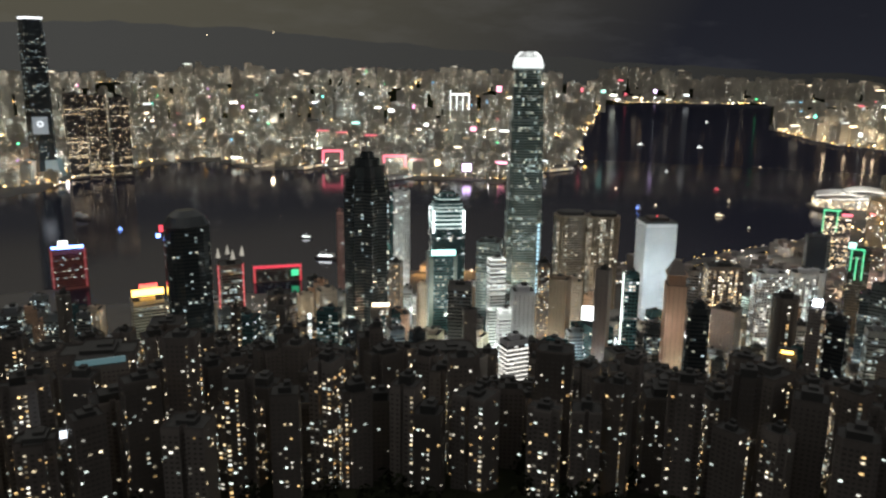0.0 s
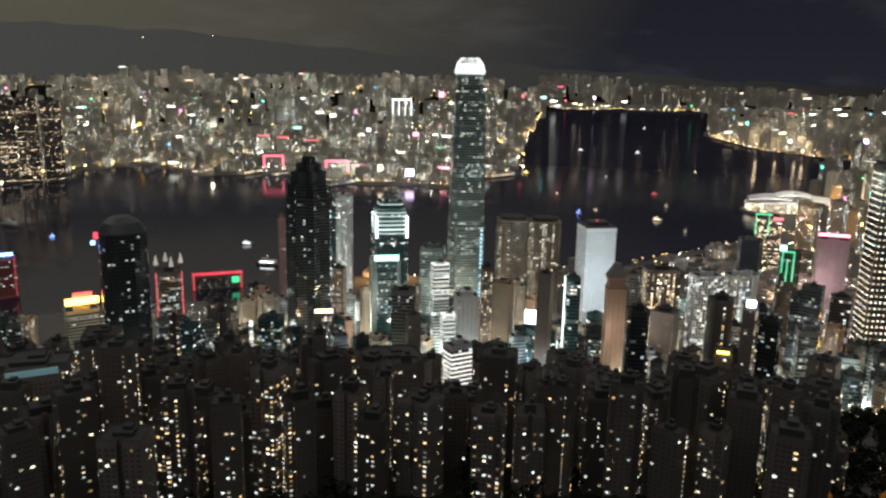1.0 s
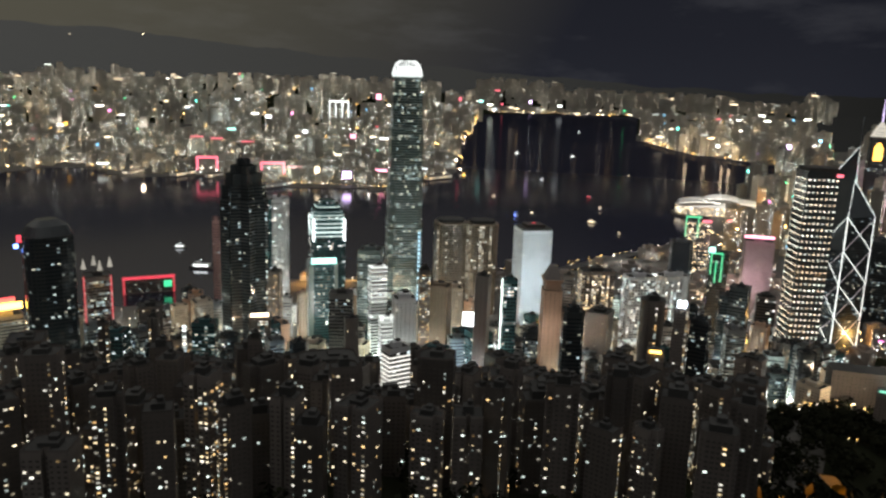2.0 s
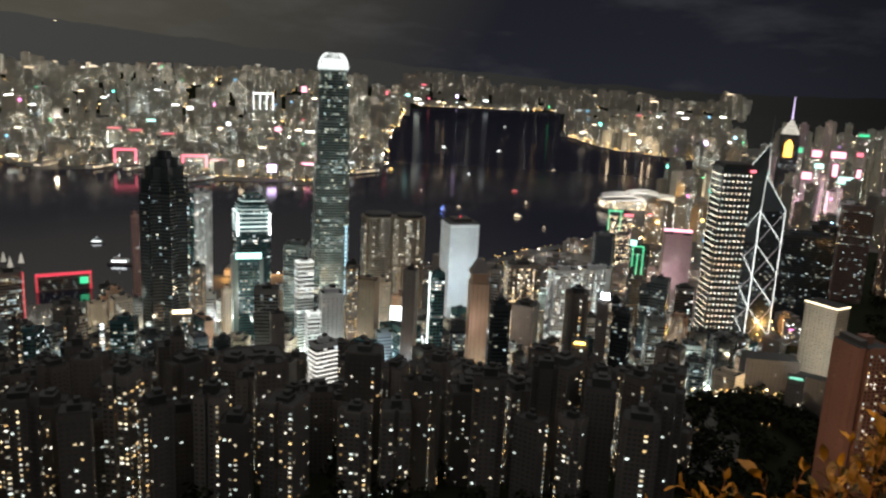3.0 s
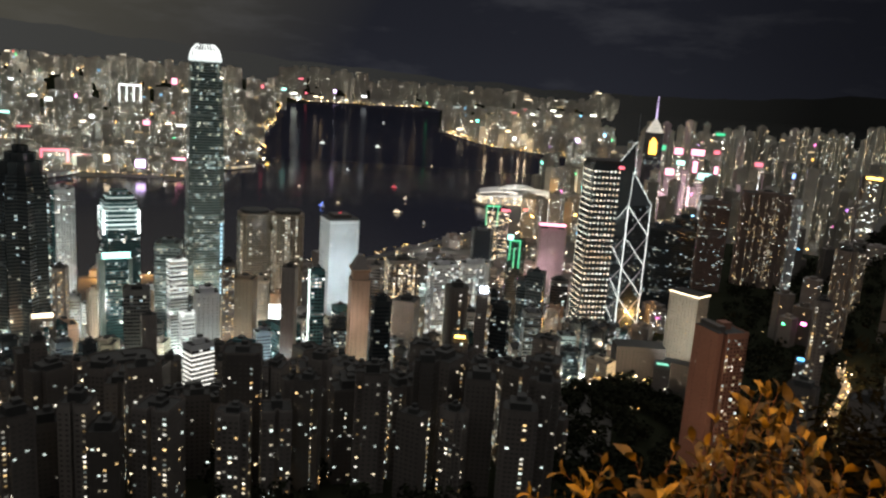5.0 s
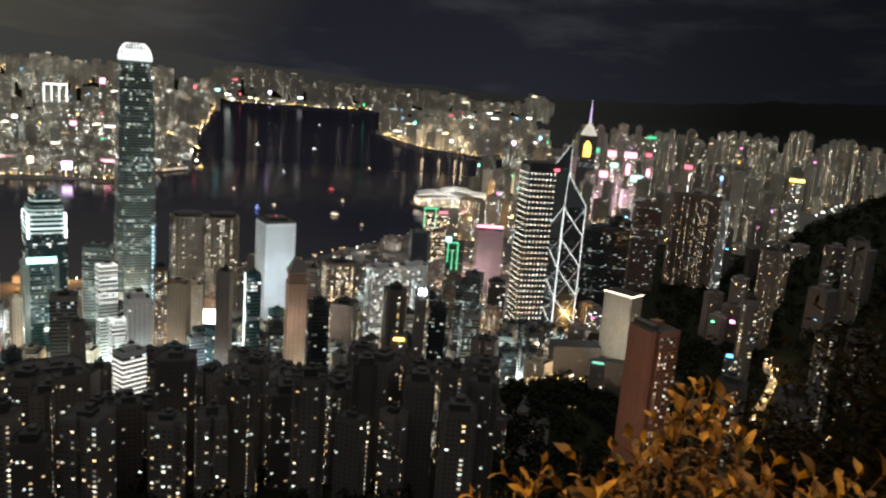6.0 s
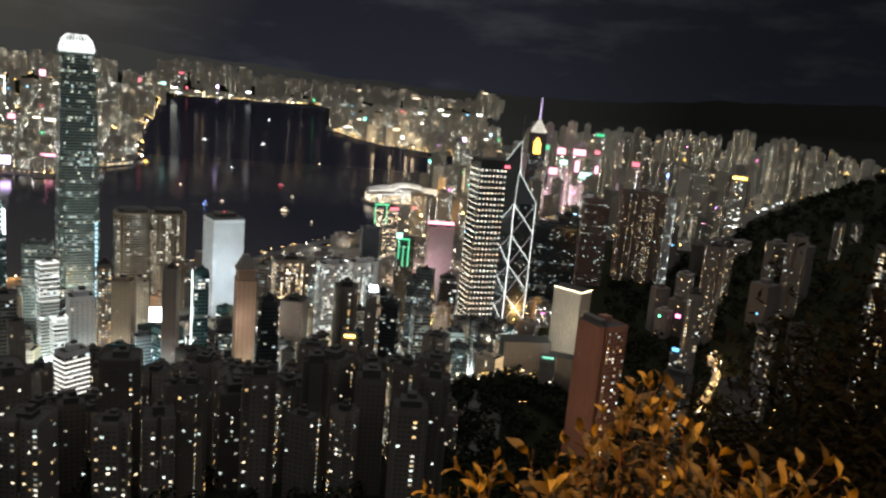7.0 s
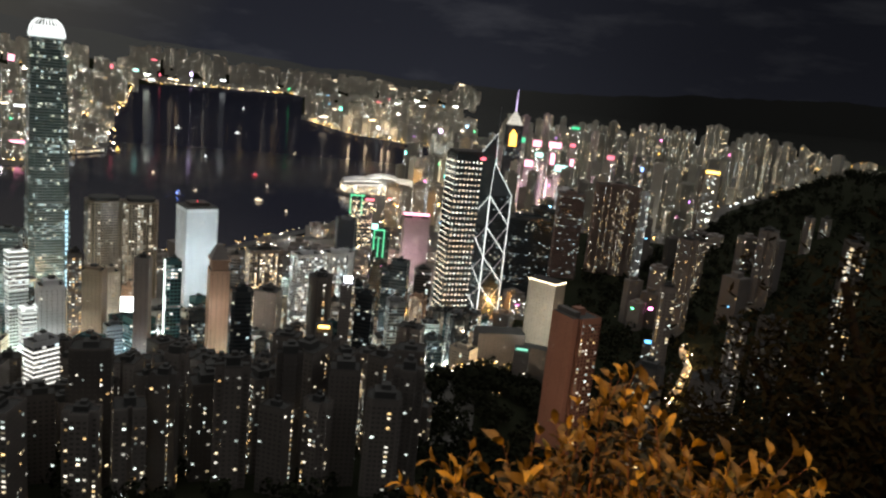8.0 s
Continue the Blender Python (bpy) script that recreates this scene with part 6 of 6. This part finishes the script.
lit_top(21.87, 480, 174, 178, 17, glow("terrace_light", (0.8, 0.9, 1.0), 1.2), "pale lit roof terrace")
lit_top(66.73, 600, 134, 140, 16, WIN_OFFICE, "pale lit terrace")
lit_top(89.41, 800, 118, 120, 12, glow("court_light", (0.3, 1.0, 0.7), 0.35), "green-lit sports court")
lit_top(98.46, 900, 118, 121, 11, glow("blue_canopy", (0.1, 0.45, 1.0), 1.6), "blue lit canopy")
t = placed(110.2, 712, "hillside tower with a lit stair column", 18, 16, 300, wall=CONCRETE_DARK, style="home", chance=0.08, extra=0)
board(t, 109.98, 702, 253, 292, 1.8, WIN_WARM, "stair_light", "column of lit stair windows", extra=0)
lit_top(40.0, 760, 92, 152, 3.5, WIN_OFFICE, "cool white column of lit stair windows")
lit_top(25.45, 535, 196, 200, 30, glow("teal_roof_edge", (0.35, 0.8, 0.9), 0.05), "teal-lit roof edge")


# ---- woods on the slope ----
def woods(label, count, az_range, r_range, seed, size=(5, 9), leaves=46):
    """Tree crowns made of many small leaf sprays with gaps."""
    rr = random.Random(seed)
    b, tr = Build(), Build()
    for _ in range(count):
        az, r = rr.uniform(*az_range), math.sqrt(rr.uniform(r_range[0] ** 2, r_range[1] ** 2))
        x, y = polar(az, r)
        if not free(x, y, 4):
            continue
        z = ground(az, r)
        q = rr.uniform(*size)
        tr.prism(rect(x, y, 0.5, 0.5), rect(x, y, 0.25, 0.25), z - 4, z + q * 1.1)
        for _k in range(leaves):
            v = Vector((rr.gauss(0, 1), rr.gauss(0, 1), rr.gauss(0, 0.8))).normalized() * q * rr.uniform(0.55, 1.0)
            c = Vector((x, y, z + q * 1.2)) + v
            n = (v.normalized() + Vector((rr.uniform(-1, 1), rr.uniform(-1, 1), rr.uniform(-0.3, 1))) * 0.6).normalized()
            s1 = n.cross(Vector((0.3, 0.2, 1))).normalized() * q * rr.uniform(0.16, 0.34)
            s2 = n.cross(s1).normalized() * q * rr.uniform(0.12, 0.28)
            b.face(tuple(c - s1), tuple(c - s2), tuple(c + s1), tuple(c + s2))
    t = thing("woods", (0, 0, 0), label, "trees", kind="stuff")
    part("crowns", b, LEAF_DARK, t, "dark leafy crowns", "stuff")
    part("trunks", tr, surface("bark_far", (0.08, 0.06, 0.045), vary=0.0), t, kind="stuff")


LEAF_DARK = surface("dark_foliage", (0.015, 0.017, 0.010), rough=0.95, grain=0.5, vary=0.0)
woods("dark trees between the hillside towers", 700, (16, 92), (330, 1000), 61)
woods("dark park trees below the towers", 260, (83, 93), (820, 1180), 64)
woods("tall dark park trees before the podium", 150, (82.5, 92), (740, 850), 66, (6, 9), 70)
woods("dark wooded slope below the path", 900, (82, 114), (120, 1000), 62, (5, 10))
woods("dark woods on the far slope", 1100, (93, 114), (900, 2100), 65, (6, 12), 30)
lamp_row("house lamps among the trees", [(82, 640), (84, 720), (86.5, 700), (88, 780), (90.5, 720), (94, 760), (97, 820), (99, 760), (103, 860), (106, 900)], 22, 0.55, 6, 46, 40, far=False)
lamp_row("white lamps round a sports court", [(102.2, 900), (102.9, 905), (102.8, 925), (102.2, 920), (102.4, 895)], 7, 0.9, 9, 49, 3, mat=G_WHITE, far=False)
lamp_row("scattered lamps of the park paths", [(82.5, 760), (84, 850), (85.5, 790), (87, 870), (88.5, 800), (90, 850), (91.5, 790), (93, 860), (95, 800), (97, 880)], 11, 0.5, 14, 52, 26, far=False)
lamp_row("scattered lamps of the slope houses", [(99, 700), (102, 780), (104, 700), (106, 820), (108, 760), (110, 900), (107, 980), (103, 1000)], 11, 0.5, 14, 53, 30, far=False)
woods("dark trees close below the path", 120, (92, 114), (60, 300), 63, (4, 7), 90)


# ---- shrub by the path, lit orange by the path lamp ----
def leaf_mesh(name, length, width, curl, seed):
    """A pointed oval leaf with a folded midrib and a short stalk, lying along +x."""
    rr = random.Random(seed)
    n = 7
    v, f = [], []
    for i in range(n + 1):
        u = i / n
        half = width * 0.5 * (math.sin(math.pi * u ** 0.85)) ** 0.8 if 0 < u < 1 else 0.0006
        z = curl * length * (u - u * u * 1.6) + rr.uniform(-0.001, 0.001)
        wav = 0.004 * math.sin(u * 9 + seed)
        v += [(u * length, -half, z + half * 0.35 + wav), (u * length, 0, z), (u * length, half, z + half * 0.35 - wav)]
    for i in range(n):
        a = i * 3
        f += [(a, a + 3, a + 4, a + 1), (a + 1, a + 4, a + 5, a + 2)]
    k = len(v)
    v += [(-0.014, -0.001, 0), (-0.014, 0.001, 0), (0.0, 0.0012, 0), (0.0, -0.0012, 0)]
    f.append((k, k + 1, k + 2, k + 3))
    me = bpy.data.meshes.new(name)
    me.from_pydata(v, [], f)
    for p in me.polygons:
        p.use_smooth = True
    me.materials.append(LEAF)
    return me


LEAF, ln, ll, lb = nodes_of("waxy_leaf")
li, lr, lno, ltc = ln.new("ShaderNodeObjectInfo"), ln.new("ShaderNodeValToRGB"), ln.new("ShaderNodeTexNoise"), ln.new("ShaderNodeTexCoord")
# dark end of the ramp: shade put into the colour of random leaves
lr.color_ramp.elements[0].color, lr.color_ramp.elements[1].color = (0.04, 0.026, 0.005, 1), (0.55, 0.33, 0.026, 1)
lmid = lr.color_ramp.elements.new(0.55)
lmid.color = (0.16, 0.10, 0.012, 1)
lno.inputs["Scale"].default_value = 60
lmx = ln.new("ShaderNodeMath")
lmx.operation = "MULTIPLY_ADD"
lmx.inputs[1].default_value = 0.35
ll.new(ltc.outputs["Object"], lno.inputs["Vector"])
ll.new(lno.outputs["Fac"], lmx.inputs[0])
lsc = ln.new("ShaderNodeMath")
lsc.operation = "MULTIPLY"
lsc.inputs[1].default_value = 0.75
ll.new(li.outputs["Random"], lsc.inputs[0])
ll.new(lsc.outputs[0], lmx.inputs[2])
ll.new(lmx.outputs[0], lr.inputs[0])
ll.new(lr.outputs[0], lb.inputs["Base Color"])
lb.inputs["Roughness"].default_value = 0.5
lb.inputs["Transmission Weight"].default_value = 0.0
TWIG = surface("reddish_twig", (0.16, 0.07, 0.04), grain=40, spots=6, vary=0.2)

SHRUB_TOP = [(70, -33), (79, -29.5), (82, -27.3), (85, -26.0), (88, -25.2), (91, -24.0), (93.5, -21.0), (95, -19.4), (97, -19.0), (98.5, -21.2), (100, -22.5), (103, -23.6), (106, -22.6), (108.5, -21.8), (110, -23.5), (113, -28)]


def shrub():
    rr = random.Random(3)
    cx, cy = polar(95, 2.7)
    gz = EYE - 1.95
    t = thing("shrub", (cx, cy, gz), "orange-lit leafy shrub growing at the edge of the path", "shrub")
    leaves = [leaf_mesh("leaf", 0.095, 0.036, 0.35, 1), leaf_mesh("leaf", 0.08, 0.034, 0.6, 2), leaf_mesh("leaf", 0.11, 0.042, 0.2, 3), leaf_mesh("leaf", 0.075, 0.036, -0.3, 4)]
    base = Matrix.Translation((-cx, -cy, -gz))
    count = 0
    rest = Build()
    stems = 74
    for i in range(stems + 44):
        az = 80 + 31 * ((i + rr.uniform(0.1, 0.9)) / stems) if i < stems else rr.uniform(90, 110)
        r = rr.uniform(2.4, 3.1)
        if az < 91 and i % 2:
            continue
        drop = 0.0 if i % 3 == 0 or 94 < az < 98 and i % 2 else rr.uniform(0.3, 5.0)
        if 90 < az < 101:
            drop *= 1.3
        if i >= stems:
            drop = rr.uniform(1.5, 7.5)
        el = between(SHRUB_TOP, az) - drop
        tx, ty = polar(az, r)
        tip = Vector((tx, ty, EYE + r * math.tan(radians(el))))
        ba = 95 + (az - 95) * 0.55 + rr.uniform(-3, 3)
        bx, by = polar(ba, rr.uniform(2.4, 2.9))
        root = Vector((bx, by, gz - 0.1))
        side = Vector((rr.uniform(-0.12, 0.12), rr.uniform(-0.2, 0.2), 0))
        mid = root.lerp(tip, 0.55) + side + Vector((0, 0, 0.10))
        pts = [root * (1 - u) ** 2 + mid * 2 * u * (1 - u) + tip * u * u for u in (k / 9 for k in range(10))]
        st = Build()
        for k in range(9):
            st.tube(pts[k], pts[k + 1], 0.0055 * (1 - k / 10), 5)
        part("stem", st, TWIG, t)
        along = (tip - pts[-2]).normalized()
        for k in range(15):
            u = 1.0 - (k * 0.035 + rr.uniform(0, 0.03)) if k > 1 else 1.0
            p = root * (1 - u) ** 2 + mid * 2 * u * (1 - u) + tip * u * u
            turn = k * 2.4 + rr.uniform(-0.4, 0.4)
            out = (along.orthogonal().normalized())
            out.rotate(Matrix.Rotation(turn, 3, along))
            d = (out * rr.uniform(0.6, 1.0) + along * rr.uniform(0.4, 1.1) + Vector((0, 0, rr.uniform(-0.1, 0.35)))).normalized()
            up = along + Vector((rr.uniform(-0.5, 0.5), rr.uniform(-0.5, 0.5), 0.3))
            yv = up.cross(d).normalized()
            zv = d.cross(yv)
            m = Matrix((d, yv, zv)).transposed().to_4x4()
            m.translation = p
            me = rr.choice(leaves)
            sc = rr.uniform(0.5, 0.98)
            m = m @ Matrix.Diagonal((sc, sc, sc, 1))
            if k < 4 and count < 298:
                ob = new("leaf", me)
                ob.parent = t
                ob.matrix_local = base @ m
                count += 1
            else:
                i0 = len(rest.v)
                rest.v.extend(tuple(m @ v.co) for v in me.vertices)
                rest.f.extend(tuple(i0 + q for q in p.vertices) for p in me.polygons)
    part("foliage", rest, LEAF, t, "inner orange-lit leaves", "stuff")


shrub()


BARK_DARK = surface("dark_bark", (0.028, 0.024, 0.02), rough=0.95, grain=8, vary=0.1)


def near_tree(az, r, top_el, spread, seed):
    """A leafy tree on the slope, its lower part below the view, barely reached by the path lamp."""
    rr = random.Random(seed)
    x, y = polar(az, r)
    top = EYE + r * math.tan(radians(top_el))
    g = ground(az, r)
    t = thing("tree", (x, y, g), "dark broad-leaved tree on the slope beside the path", "tree", "trees beside the path")
    tr = Build()
    trunk_top = g + (top - g) * 0.55
    tr.prism(rect(x, y, 0.35, 0.35), rect(x, y, 0.2, 0.2), g - 1, trunk_top)
    crown = Build()
    for k in range(12):
        q = k * 2.4
        e = Vector((x + math.cos(q) * spread * rr.uniform(0.4, 0.9), y + math.sin(q) * spread * rr.uniform(0.4, 0.9), trunk_top + (top - trunk_top) * rr.uniform(0.3, 1.0)))
        s = Vector((x, y, trunk_top - rr.uniform(0, 0.5)))
        tr.tube(s, e, 0.05, 5)
        for _ in range(230):
            c = e + Vector((rr.gauss(0, 0.28), rr.gauss(0, 0.28), rr.gauss(0, 0.2))) * spread * 0.8
            d = Vector((rr.uniform(-1, 1), rr.uniform(-1, 1), rr.uniform(-0.6, 0.6))).normalized() * rr.uniform(0.05, 0.1)
            w = d.cross(Vector((rr.uniform(-1, 1), rr.uniform(-1, 1), 1))).normalized() * 0.028
            crown.face(tuple(c - d), tuple(c + w), tuple(c + d), tuple(c - w))
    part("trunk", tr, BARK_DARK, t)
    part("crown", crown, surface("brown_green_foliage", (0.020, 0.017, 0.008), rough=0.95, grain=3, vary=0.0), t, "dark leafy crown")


near_tree(107.5, 9.0, -20.5, 1.1, 71)
near_tree(111.5, 11.0, -15.0, 1.6, 72)
near_tree(115.0, 10.0, -10.0, 1.8, 73)
near_tree(104.0, 12.0, -23.5, 1.0, 74)
